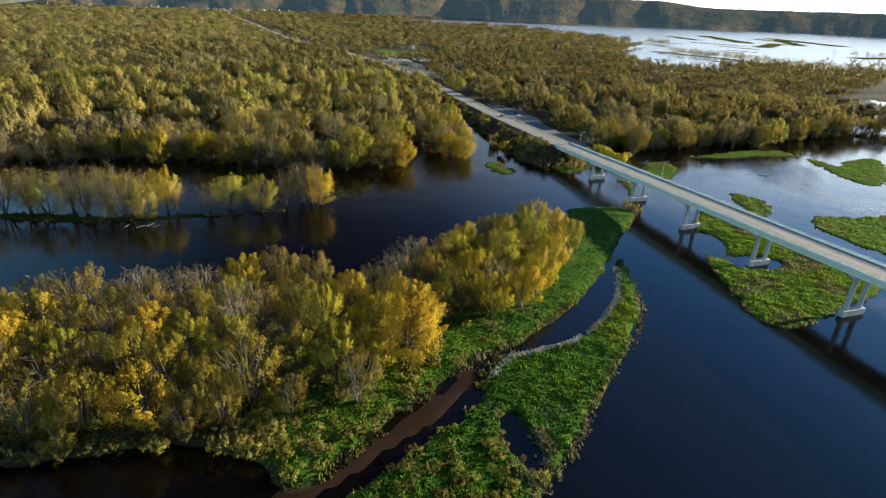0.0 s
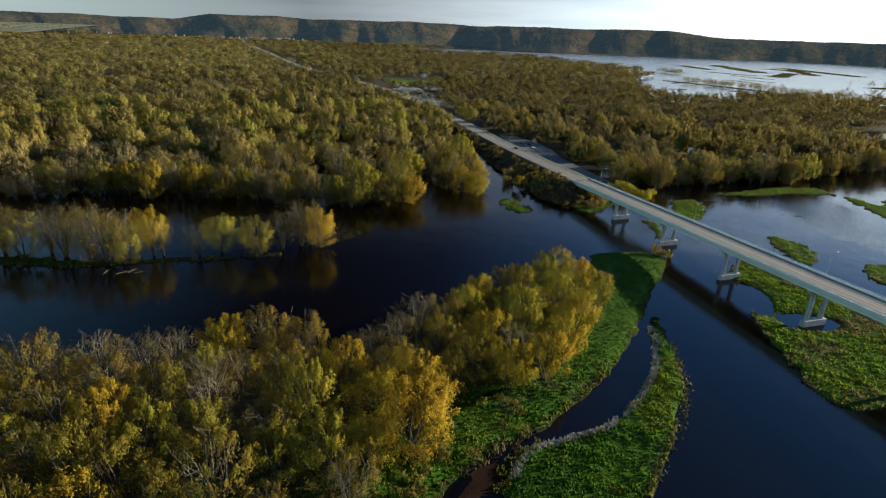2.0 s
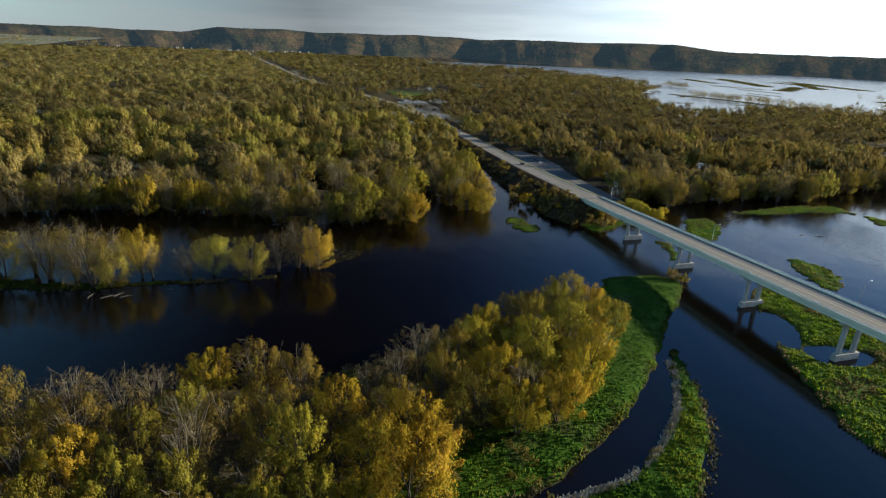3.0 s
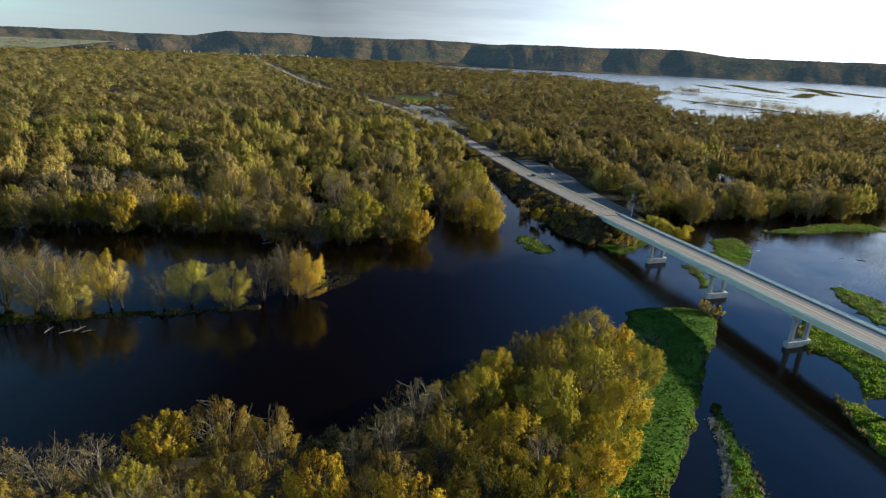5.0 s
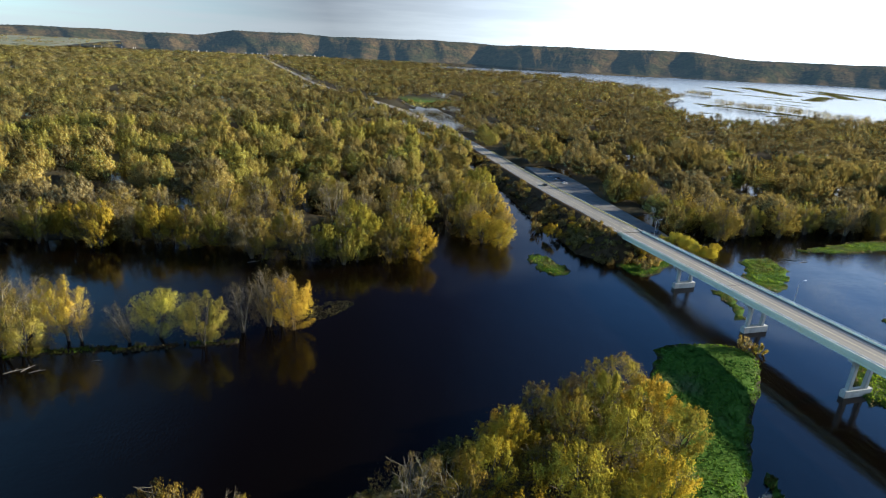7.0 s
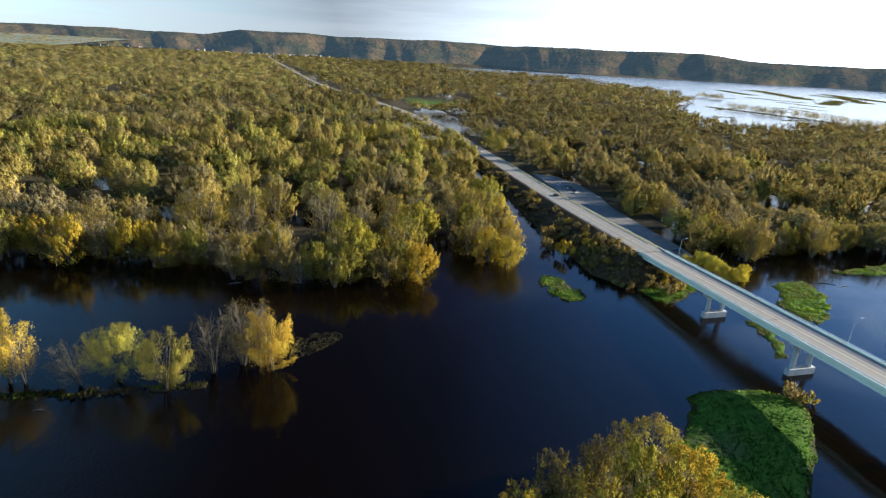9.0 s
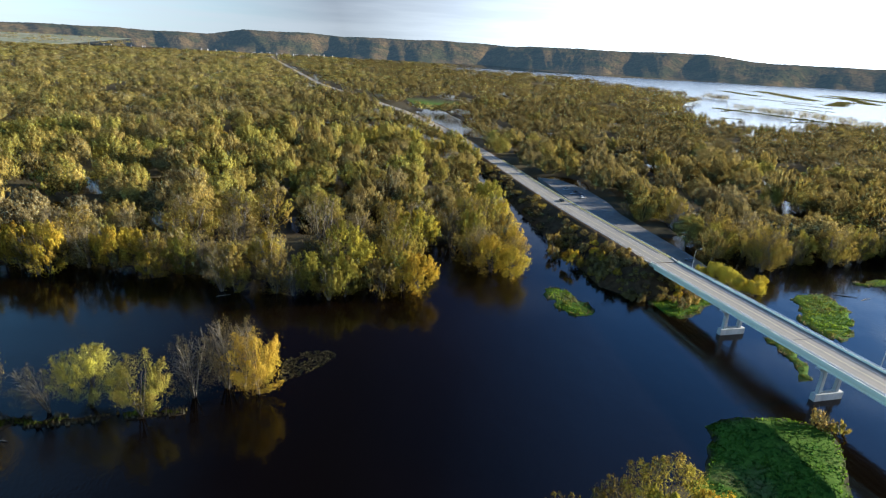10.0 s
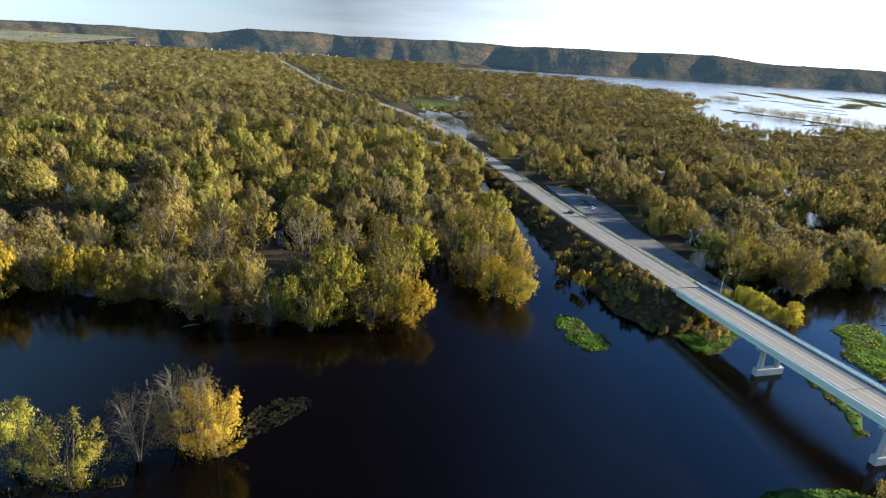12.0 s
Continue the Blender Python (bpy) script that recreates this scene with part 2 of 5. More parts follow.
for nm_, c_a, c_b in (("dead_reed", (0.34, 0.31, 0.25), (0.56, 0.54, 0.48)), ("dry_reed", (0.20, 0.16, 0.06), (0.40, 0.32, 0.16))):
    k = Mat(nm_, 0.85)
    k.base(k.mix(k.island(), c_a, c_b))
    if nm_ == "dead_reed":
        M_DEADREED = k.m
M_DRYREED = k.m

k = Mat("deck_concrete", 0.85)
n1, n2 = k.noise(0.25, 5), k.noise(1.0, 5, 0.7, stretch=(2.6, 0.03, 1))
# tan lanes with darker wheel tracks, grey shoulders
sx_ = k.n.new("ShaderNodeSeparateXYZ")
k.l.new(k.n.new("ShaderNodeTexCoord").outputs["Object"], sx_.inputs[0])
across = k.maths('DIVIDE', k.maths('ABSOLUTE', k.maths('ADD', sx_.outputs["X"], 0.4), 0.0), 6.5)
lanes = k.ramp(across, [(0.05, (0.27, 0.235, 0.19)), (0.14, (0.19, 0.168, 0.145)), (0.22, (0.19, 0.168, 0.145)), (0.30, (0.28, 0.24, 0.195)), (0.42, (0.20, 0.178, 0.152)), (0.50, (0.26, 0.225, 0.185)), (0.60, (0.20, 0.19, 0.175)), (0.95, (0.17, 0.165, 0.16))])
k.base(k.mix(0.45, lanes, k.mix(0.5, k.ramp(n1, [(0.3, (0.18, 0.16, 0.135)), (0.7, (0.27, 0.245, 0.21))]), k.ramp(n2, [(0.3, (0.15, 0.135, 0.115)), (0.7, (0.29, 0.26, 0.22))]))))
k.bump(n2, 0.2, 0.02)
M_DECK = k.m

k = Mat("road_asphalt", 0.9)
n1, n2 = k.noise(0.2, 5), k.noise(1.0, 5, 0.7, stretch=(2.4, 0.03, 1))
k.base(k.mix(0.5, k.ramp(n1, [(0.3, (0.16, 0.145, 0.125)), (0.7, (0.24, 0.22, 0.19))]), k.ramp(n2, [(0.3, (0.13, 0.12, 0.105)), (0.7, (0.29, 0.26, 0.215))])))
k.bump(n2, 0.2, 0.02)
M_ROAD = k.m

k = Mat("lot_asphalt", 0.9)
k.base(k.ramp(k.noise(0.3, 6), [(0.3, (0.11, 0.105, 0.10)), (0.7, (0.18, 0.17, 0.155))]))
M_LOT = k.m

k = Mat("painted_girder", 0.55)
k.base(k.ramp(k.noise(0.6, 5, 0.65, stretch=(1, 0.3, 2)), [(0.3, (0.58, 0.62, 0.50)), (0.7, (0.70, 0.73, 0.59))]))
M_GIRDER = k.m

k = Mat("pier_concrete", 0.85)
pn = k.noise(0.7, 6, 0.65, stretch=(1, 1, 0.4))
k.base(k.ramp(pn, [(0.25, (0.30, 0.30, 0.285)), (0.7, (0.48, 0.47, 0.45))]))
k.bump(pn, 0.25, 0.04)
M_PIER = k.m

k = Mat("galvanised_metal", 0.4, 0.85)
k.base(k.ramp(k.noise(4, 3), [(0.3, (0.42, 0.44, 0.46)), (0.7, (0.6, 0.62, 0.64))]))
M_METAL = k.m

k = Mat("lane_paint", 0.7)
k.base(k.ramp(k.noise(2.0, 4), [(0.35, (0.42, 0.38, 0.25)), (0.7, (0.62, 0.55, 0.3))]))
M_YLINE = k.m
k = Mat("edge_paint", 0.7)
k.base(k.ramp(k.noise(2.0, 4), [(0.35, (0.5, 0.49, 0.46)), (0.7, (0.75, 0.74, 0.7))]))
M_WLINE = k.m

k = Mat("embankment_soil", 0.95)
n1 = k.noise(0.35, 6, 0.7)
k.base(k.ramp(n1, [(0.25, (0.030, 0.017, 0.009)), (0.5, (0.068, 0.040, 0.020)), (0.75, (0.115, 0.080, 0.038))]))
k.b.inputs["Specular IOR Level"].default_value = 0.1
k.bump(n1, 0.9, 0.5)
M_BANK = k.m

k = Mat("verge_grass", 0.95)
n1 = k.noise(0.5, 6, 0.7)
k.base(k.ramp(n1, [(0.3, (0.07, 0.08, 0.022)), (0.7, (0.17, 0.165, 0.055))]))
k.bump(n1, 0.6, 0.2)
M_VERGE = k.m

k = Mat("wooded_bluff", 0.95)
a, b2 = k.noise(0.006, 5, 0.65), k.noise(0.045, 6, 0.78)
c1 = k.ramp(b2, [(0.34, (0.034, 0.024, 0.011)), (0.5, (0.085, 0.056, 0.024)), (0.66, (0.140, 0.095, 0.040))])
c2 = k.ramp(b2, [(0.34, (0.012, 0.014, 0.007)), (0.66, (0.060, 0.056, 0.022))])
c3 = k.mix(k.ramp(a, [(0.42, (0, 0, 0)), (0.58, (1, 1, 1))]), c1, c2)
k.base(k.mix(k.ramp(k.noise(0.010, 4, 0.6), [(0.75, (0, 0, 0)), (0.78, (1, 1, 1))]), c3, (0.16, 0.14, 0.08)))
k.bump(b2, 0.5, 5.0)
k.b.inputs["Specular IOR Level"].default_value = 0.0
# a faint blue emission stands in for the haze of distance
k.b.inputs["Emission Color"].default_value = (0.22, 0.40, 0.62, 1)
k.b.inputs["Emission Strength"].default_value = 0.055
M_BLUFF = k.m

k = Mat("open_field", 0.95)
a = k.noise(0.005, 1, 0.4, stretch=(0.5, 1.6, 1))
strips = k.ramp(a, [(0.30, (0.20, 0.17, 0.11)), (0.38, (0.08, 0.12, 0.05)), (0.47, (0.27, 0.25, 0.19)), (0.55, (0.10, 0.15, 0.06)), (0.63, (0.18, 0.15, 0.10))])
k.base(k.mix(0.35, strips, k.ramp(k.noise(0.03, 4), [(0.3, (0.07, 0.07, 0.03)), (0.7, (0.25, 0.22, 0.14))])))
M_FIELD = k.m


def paint(name, col, rough=0.35, metal=0.0):
    p = Mat(name, rough, metal)
    p.base(p.mix(p.noise(3.0, 3), col, tuple(c * 0.8 for c in col)))
    return p.m


M_TYRE = paint("tyre_rubber", (0.02, 0.02, 0.02), 0.8)
M_GLASS = paint("dark_car_glass", (0.02, 0.025, 0.03), 0.08)
M_WHITEWALL = paint("white_siding", (0.38, 0.37, 0.35), 0.7)
M_ROOF = paint("grey_shingle", (0.16, 0.15, 0.15), 0.8)
M_LOG = paint("weathered_driftwood", (0.15, 0.135, 0.115), 0.9)


# ---- building helpers ----
def tag_struct(ob, label, category):
    return tagged(ob, label, category, "", "structure")


def mesh_np(name, verts, quads, mat, smooth=False, **attrs):
    """A mesh datablock from arrays; attrs are float or vector point attributes."""
    verts = np.asarray(verts, dtype=np.float32)
    quads = np.asarray(quads, dtype=np.int32)
    me = bpy.data.meshes.new(name)
    nv, (nf, w) = len(verts), quads.shape
    me.vertices.add(nv)
    me.vertices.foreach_set("co", verts.ravel())
    me.loops.add(nf * w)
    me.loops.foreach_set("vertex_index", quads.ravel())
    me.polygons.add(nf)
    me.polygons.foreach_set("loop_start", np.arange(0, nf * w, w, dtype=np.int32))
    me.polygons.foreach_set("loop_total", np.full(nf, w, dtype=np.int32))
    if smooth:
        me.polygons.foreach_set("use_smooth", np.ones(nf, dtype=bool))
    for key, val in attrs.items():
        val = np.asarray(val, dtype=np.float32)
        if val.ndim == 2 and val.shape[1] == 3:
            me.attributes.new(key, 'FLOAT_VECTOR', 'POINT').data.foreach_set("vector", val.ravel())
        else:
            me.attributes.new(key, 'FLOAT', 'POINT').data.foreach_set("value", val.ravel())
    me.materials.append(mat)
    me.update(calc_edges=True)
    return me


def part(name, data, parent, label=""):
    ob = new(name, data)
    ob.parent = parent
    return tagged(ob, label)


def thing(name, label, category, group="", at=(0, 0, 0), rz=0.0, kind=""):
    e = new(name)
    e.empty_display_size = 0.5
    e.matrix_world = pose(*at, 0, 0, rz)
    return tagged(e, label, category, group, kind)


def bm_mesh(name, bm, mat, smooth=False):
    me = bpy.data.meshes.new(name)
    bm.to_mesh(me)
    bm.free()
    me.materials.append(mat)
    if smooth:
        me.polygons.foreach_set("use_smooth", np.ones(len(me.polygons), dtype=bool))
    return me


def box_bm(x0, x1, y0, y1, z0, z1, bevel=0.0):
    bm = bmesh.new()
    bmesh.ops.create_cube(bm, size=1.0)
    for v in bm.verts:
        v.co = Vector(((x0 + x1) / 2 + v.co.x * (x1 - x0), (y0 + y1) / 2 + v.co.y * (y1 - y0), (z0 + z1) / 2 + v.co.z * (z1 - z0)))
    if bevel:
        bmesh.ops.bevel(bm, geom=bm.edges[:], offset=bevel, segments=1, affect='EDGES')
    return bm


def tube_arrays(paths, sides=5):
    """paths: lists of (x, y, z, r). Returns the vertices and quads of tapered tubes."""
    V, F = [], []
    ang = np.linspace(0, 2 * np.pi, sides, endpoint=False)
    off = 0
    for p in paths:
        p = np.asarray(p, dtype=float)
        for i in range(len(p)):
            d = p[min(i + 1, len(p) - 1), :3] - p[max(i - 1, 0), :3]
            d /= np.linalg.norm(d) + 1e-9
            u = np.cross(d, (0.31, 0.95, 0.05))
            u /= np.linalg.norm(u) + 1e-9
            w = np.cross(d, u)
            V.append(p[i, :3] + p[i, 3] * (np.cos(ang)[:, None] * u + np.sin(ang)[:, None] * w))
            if i:
                a = off + (i - 1) * sides
                for s in range(sides):
                    F.append((a + s, a + (s + 1) % sides, a + sides + (s + 1) % sides, a + sides + s))
        off += len(p) * sides
    return np.concatenate(V), np.array(F)


def lattice(x, y, seed):
    """Smooth value noise in 0..1 on arrays."""
    xi, yi = np.floor(x).astype(np.int64), np.floor(y).astype(np.int64)
    fx, fy = x - xi, y - yi
    fx, fy = fx * fx * (3 - 2 * fx), fy * fy * (3 - 2 * fy)

    def h(a, b):
        n = (a * 374761393 + b * 668265263 + seed * 974711) & 0xFFFFFFFF
        n = ((n ^ (n >> 13)) * 1274126177) & 0xFFFFFFFF
        return ((n ^ (n >> 16)) & 0xFFFF) / 65535.0
    return (h(xi, yi) * (1 - fx) + h(xi + 1, yi) * fx) * (1 - fy) + (h(xi, yi + 1) * (1 - fx) + h(xi + 1, yi + 1) * fx) * fy


def fbm(x, y, seed, octaves=4):
    v, a, t = 0, 1.0, 0
    for o in range(octaves):
        v = v + a * lattice(x * 2 ** o, y * 2 ** o, seed + o)
        t += a
        a *= 0.5
    return v / t


def rounded(pts, times=2):
    """Chaikin's corner cutting of a closed outline."""
    p = np.array(pts, dtype=float)
    for _ in range(times):
        q = np.roll(p, -1, axis=0)
        p = np.stack([0.75 * p + 0.25 * q, 0.25 * p + 0.75 * q], axis=1).reshape(-1, 2)
    return p


def depth_in(x, y, poly):
    """Distance to the outline, positive inside."""
    x, y = np.asarray(x, dtype=float), np.asarray(y, dtype=float)
    best = np.full(x.shape, 1e18)
    inside = np.zeros(x.shape, dtype=bool)
    for (ax, ay), (bx, by) in zip(poly, np.roll(poly, -1, axis=0)):
        dx, dy = bx - ax, by - ay
        t = np.clip(((x - ax) * dx + (y - ay) * dy) / (dx * dx + dy * dy + 1e-12), 0, 1)
        best = np.minimum(best, (x - ax - t * dx) ** 2 + (y - ay - t * dy) ** 2)
        cross = (ay > y) != (by > y)
        inside ^= cross & (x < (bx - ax) * (y - ay) / (by - ay if by != ay else 1e-9) + ax)
    return np.where(inside, 1, -1) * np.sqrt(best)


def step01(v, a, b):
    t = np.clip((v - a) / (b - a), 0, 1)
    return t * t * (3 - 2 * t)


# ---- the plan: outlines of land, water and road, in metres ----
ISLAND = rounded([(-24, -44), (-10, -50), (-19, -63), (-35, -77), (-50, -92), (-68, -111), (-86, -126), (-105, -138), (-119, -145), (-131, -147), (-138, -152),
                  (-157, -164), (-172, -175), (-184, -182), (-188, -170), (-204, -161), (-223, -159), (-260, -157), (-420, -155), (-420, -94), (-200, -92), (-150, -94), (-125, -76), (-82, -64), (-58, -61), (-49, -52), (-43, -42)])
SPIT = rounded([(-50, -97), (-55, -113), (-67, -136), (-77, -148), (-91, -159), (-105, -171), (-114, -180), (-122, -187), (-129, -192), (-138, -198), (-160, -207), (-190, -198),
                (-180, -187), (-168, -182), (-151, -173), (-139, -166), (-134, -160), (-128, -152), (-120, -148), (-113, -149), (-100, -147), (-86, -139), (-72, -127), (-60, -108)])
POND = rounded([(-132, -170), (-129, -171), (-130, -181), (-128, -188), (-133, -191), (-135, -184), (-136, -177)])
CHANNEL = rounded([(-120, -144), (-128, -154), (-140, -164), (-152, -171), (-166, -179), (-186, -187), (-196, -190), (-194, -184), (-178, -178), (-160, -168), (-146, -159), (-134, -150)])
UNDER = rounded([(30, -46), (20, -60), (2, -74), (-7, -97), (-17, -105), (-30, -134), (-36, -152), (-31, -160), (-12, -157), (4, -152), (26, -150), (44, -128), (36, -90), (28, -66)])
POOLS = [rounded([(-7, -107), (5, -110), (13, -118), (5, -122), (-6, -121), (-11, -115)]), rounded([(4, -82), (4, -95), (-8, -109), (-15, -108), (-8, -98), (-2, -86)])]
MATS = [rounded(p) for p in (
    [(56, -40), (64, -36), (68, -49), (67, -64), (46, -77), (45, -65)],
    [(59, -90), (74, -76), (90, -84), (115, -84), (150, -100), (140, -150), (80, -160), (60, -120)],
    [(86, 33), (106, 37), (138, 41), (180, 38), (176, 17), (158, -20), (154, -44), (168, -50), (241, 6), (203, 8), (174, -10), (186, 14), (150, 26), (110, 24)],
    [(47, 20), (51, 28), (61, 26), (70, 27), (65, 11), (57, 0), (46, -9), (34, -12), (32, 4), (42, 12)],
    [(7, -2), (15, -4), (15, -14), (9, -28), (-1, -34), (-1, -28), (7, -18)],
    [(-18, 27), (-16, 12), (-4, 13), (4, 20), (12, 20), (13, 29), (-4, 33)],
    [(-56, 45), (-45, 45), (-40, 35), (-40, 22), (-48, 17), (-56, 24), (-54, 34)])]
ROWBANK = rounded([(-330, 12), (-280, 4), (-252, -8), (-230, -11), (-200, -14), (-172, -15), (-170, -19), (-200, -19), (-235, -18), (-262, -16), (-300, 0), (-330, 4)])
ROWWEED = rounded([(-155, -8), (-153, 4), (-146, 9), (-136, 6), (-142, -1), (-150, -6)])
LEFT = rounded([(-103, 42), (-111, 40), (-122, 36), (-140, 43), (-165, 50), (-184, 57), (-203, 65), (-241, 76), (-320, 82), (-480, 90), (-900, 60), (-2500, -200), (-7000, -500), (-7000, 7000), (-330, 7000),
                (-300, 2838), (-195, 1826), (-128, 1200), (-84, 974), (-22, 666), (-4, 450), (-14, 260), (-22, 184), (-30, 141), (-38, 107), (-48, 62), (-54, 47), (-65, 51), (-76, 60), (-87, 84), (-97, 69)], 1)
RIGHT = rounded([(-35, 44), (-23, 33), (-17, 24), (-14, 12), (-4, 14), (4, 19), (24, 23), (44, 30), (58, 44), (114, 51), (170, 44), (216, 60), (277, 63), (330, 66), (600, 60), (1500, -100), (7000, -600), (7000, 7000), (-400, 7000),
                 (-300, 2838), (-195, 1826), (-128, 1200), (-84, 974), (-22, 666), (-4, 450), (-8, 260), (-14, 184), (-22, 141), (-29, 107), (-36, 74)], 1)
LAKE = rounded([(436, 560), (470, 515), (530, 500), (631, 590), (930, 520), (1900, 420), (5000, 500), (5000, 2000), (3600, 2350), (2786, 2500), (2286, 2600), (1644, 2640), (1162, 2850), (779, 3000), (560, 2900), (520, 2380),
                (740, 2220), (960, 2200), (925, 1700), (905, 1400), (885, 1230), (815, 1070), (690, 960), (590, 840), (490, 690)], 1)
INLETS = [rounded(p) for p in ([(8, 690), (50, 655), (62, 600), (52, 530), (26, 470), (17, 560), (4, 650)], [(-74, 735), (-62, 735), (-92, 890), (-106, 880)], [(72, 118), (84, 160), (78, 168), (62, 130), (54, 104)], [(300, 360), (335, 366), (372, 425), (330, 430)])]
GLADES = [(-273, 162, 15), (-224, 135, 9), (-264, 220, 15), (-246, 226, 14), (-174, 144, 9), (-98, 180, 10)]   # flooded gaps in the woods: x, y, radius
MEADOW = rounded([(12, 725), (120, 765), (155, 905), (40, 850)])
ROAD_PTS = [(-0.4, 42.5, 10.30), (-0.2, 130, 8.3), (2.5, 200, 6.6), (6, 280, 5.4), (8, 360, 4.6), (7, 450, 4.2), (-14, 666, 4.0), (-80, 974, 4.0), (-122, 1200, 4.0), (-190, 1826, 4.0), (-300, 2838, 4.0), (-330, 3300, 4.0)]


def spline(pts, n):
    p = np.array(pts, dtype=float)
    q = np.vstack([2 * p[0] - p[1], p, 2 * p[-1] - p[-2]])
    out = []
    for i in range(1, len(q) - 2):
        m = n if i < len(q) - 3 else n + 1
        for j in range(m):
            t = j / n
            d1, d2 = (q[i + 1] - q[i - 1]) / 2, (q[i + 2] - q[i]) / 2
            L0, L1 = np.linalg.norm(q[i] - q[i - 1]), np.linalg.norm(q[i + 1] - q[i])
            L2 = np.linalg.norm(q[i + 2] - q[i + 1])
            d1, d2 = d1 * min(1, 2 * L1 / (L0 + L1)), d2 * min(1, 2 * L1 / (L1 + L2))
            out.append((2 * t ** 3 - 3 * t ** 2 + 1) * q[i] + (t ** 3 - 2 * t ** 2 + t) * d1 + (-2 * t ** 3 + 3 * t ** 2) * q[i + 1] + (t ** 3 - t ** 2) * d2)
    return np.array(out)


ROAD = spline(ROAD_PTS, 8)


def road_offset(x, y):
    """Signed distance across from the road's centre line (right is positive) for places north of the bridge."""
    cx = np.interp(y, ROAD[:, 1], ROAD[:, 0])
    return x - cx


def deck_z(y):
    return 11.8 - 0.0355 * y


LOT = [(17, 52), (32, 54), (34, 67), (35, 104), (37, 140), (43, 165), (45, 198), (39, 226), (25, 236), (20, 180), (17, 130)]
LOT_Z = 2.4

# ---- ground: one sheet, raised where there is land ----
def spaced(lo, hi, step, far, grow):
    mid = list(np.arange(lo, hi + step, step))
    a, b, s = [], [], step
    while (a[-1] if a else lo) > -far:
        s *= grow
        a.append((a[-1] if a else lo) - s)
    s = step
    while (b[-1] if b else mid[-1]) < far:
        s *= grow
        b.append((b[-1] if b else mid[-1]) + s)
    return np.array(a[::-1] + mid + b)


gx, gy = spaced(-330, 250, 2.7, 6500, 1.18), spaced(-215, 110, 2.4, 6500, 1.18)
GX, GY = np.meshgrid(gx, gy)


def land_height(x, y):
    """Height of the ground over the water, the share of grass and the share of bare mud."""
    wob = (fbm(x / 6, y / 6, 3, 3) - 0.5) * 5
    fray = (fbm(x / 3.2, y / 3.2, 91, 2) - 0.5) * 4.5
    z = np.full(x.shape, -1.5)
    grass = np.zeros(x.shape)
    left, right = depth_in(x, y, LEFT) + wob, depth_in(x, y, RIGHT) + wob
    forest = np.maximum(left, right)
    flood = fbm(x / 45, y / 45, 11, 4)
    f = np.where(forest > 0, -0.25 + 0.9 * (flood - 0.36) * 4 * step01(forest, 8, 30), -1.5)
    z = np.maximum(z, np.clip(f, -1.5, 1.2))
    for poly in [LAKE] + INLETS:
        d = depth_in(x, y, poly)
        z = np.where(d > -2, np.minimum(z, -1.5 * step01(d, -2, 2)), z)
    for px_, py_, pr_ in GLADES:
        z = np.where(np.hypot(x - px_, y - py_) < pr_ + 2, -0.6, z)
    d = depth_in(x, y, MEADOW)
    z = np.where(d > 0, 0.9, z)
    grass = np.where(d > 0, 1.0, grass)
    isl = depth_in(x, y, ISLAND) + wob * 0.55 + fray * 0.5
    z = np.maximum(z, np.where(isl > 0, 0.75 * step01(isl, 0, 3.5) + 0.35 * fbm(x / 9, y / 9, 5), -1.5 + 1.5 * step01(isl, -4, 0)))
    strip = np.clip(step01(x, -205, -185) * (1 - step01(isl, 17, 24)), 0, 1)
    strip = strip * np.where((y < -95 + 0.4 * (x + 84)) | (x > -64), 1.0, 0.0)
    grass = np.where(isl > 0, strip, grass)
    spit = depth_in(x, y, SPIT) + wob * 0.5 + fray * 0.6
    pond = depth_in(x, y, POND)
    sh = np.where(spit > 0, 0.65 * step01(spit, 0, 3) + 0.3 * fbm(x / 7, y / 7, 6), -1.5)
    sh = np.where(pond > -1.5, np.minimum(sh, 0.5 - 1.2 * step01(pond, -1.5, 1)), sh)
    z = np.maximum(z, sh)
    grass = np.where(spit > 0, 1.0, grass)
    un = depth_in(x, y, UNDER) + wob * 0.5 + fray * 0.6
    uh = np.where(un > 0, 0.6 * step01(un, 0, 3) + 0.3 * fbm(x / 7, y / 7, 7), -1.5)
    for poly in POOLS:
        d = depth_in(x, y, poly)
        uh = np.where(d > -1.5, np.minimum(uh, 0.5 - 1.2 * step01(d, -1.5, 1)), uh)
    z = np.maximum(z, uh)
    grass = np.where(un > 0, 1.0, grass)
    for poly in MATS + [ROWBANK]:
        d = depth_in(x, y, poly) + wob * 0.5 + fray
        z = np.maximum(z, np.where(d > 0, (0.13 if poly is ROWBANK else 0.32) * step01(d, 0, 1.5), -1.5))
        grass = np.where(d > 0, 1.0 if poly is not ROWBANK else 0.0, grass)
    silt = depth_in(x, y, CHANNEL) + wob * 0.4
    z = np.where((silt > 0) & (z < 0.05), np.maximum(z, 0.05 * step01(silt, 0, 1.5) * step01(-x, 122, 150) - 0.012), z)
    mud = (1 - step01(z, 0.05, 0.35)) * 1.0
    return z, grass, mud, np.where(silt > 0, 1.0, 0.0) * (z < 0.12)


GZ, GGRASS, GMUD, GRUST = land_height(GX, GY)
nx, ny = len(gx), len(gy)
idx = np.arange(nx * ny).reshape(ny, nx)
quads = np.stack([idx[:-1, :-1], idx[:-1, 1:], idx[1:, 1:], idx[1:, :-1]], axis=-1).reshape(-1, 4)
ground = new("ground", mesh_np("ground", np.stack([GX, GY, GZ], -1).reshape(-1, 3), quads, M_GROUND, True, grass=GGRASS, mud=GMUD, rust=GRUST))
tag_struct(ground, "low marshy river bottom with grass and wet soil", "ground")

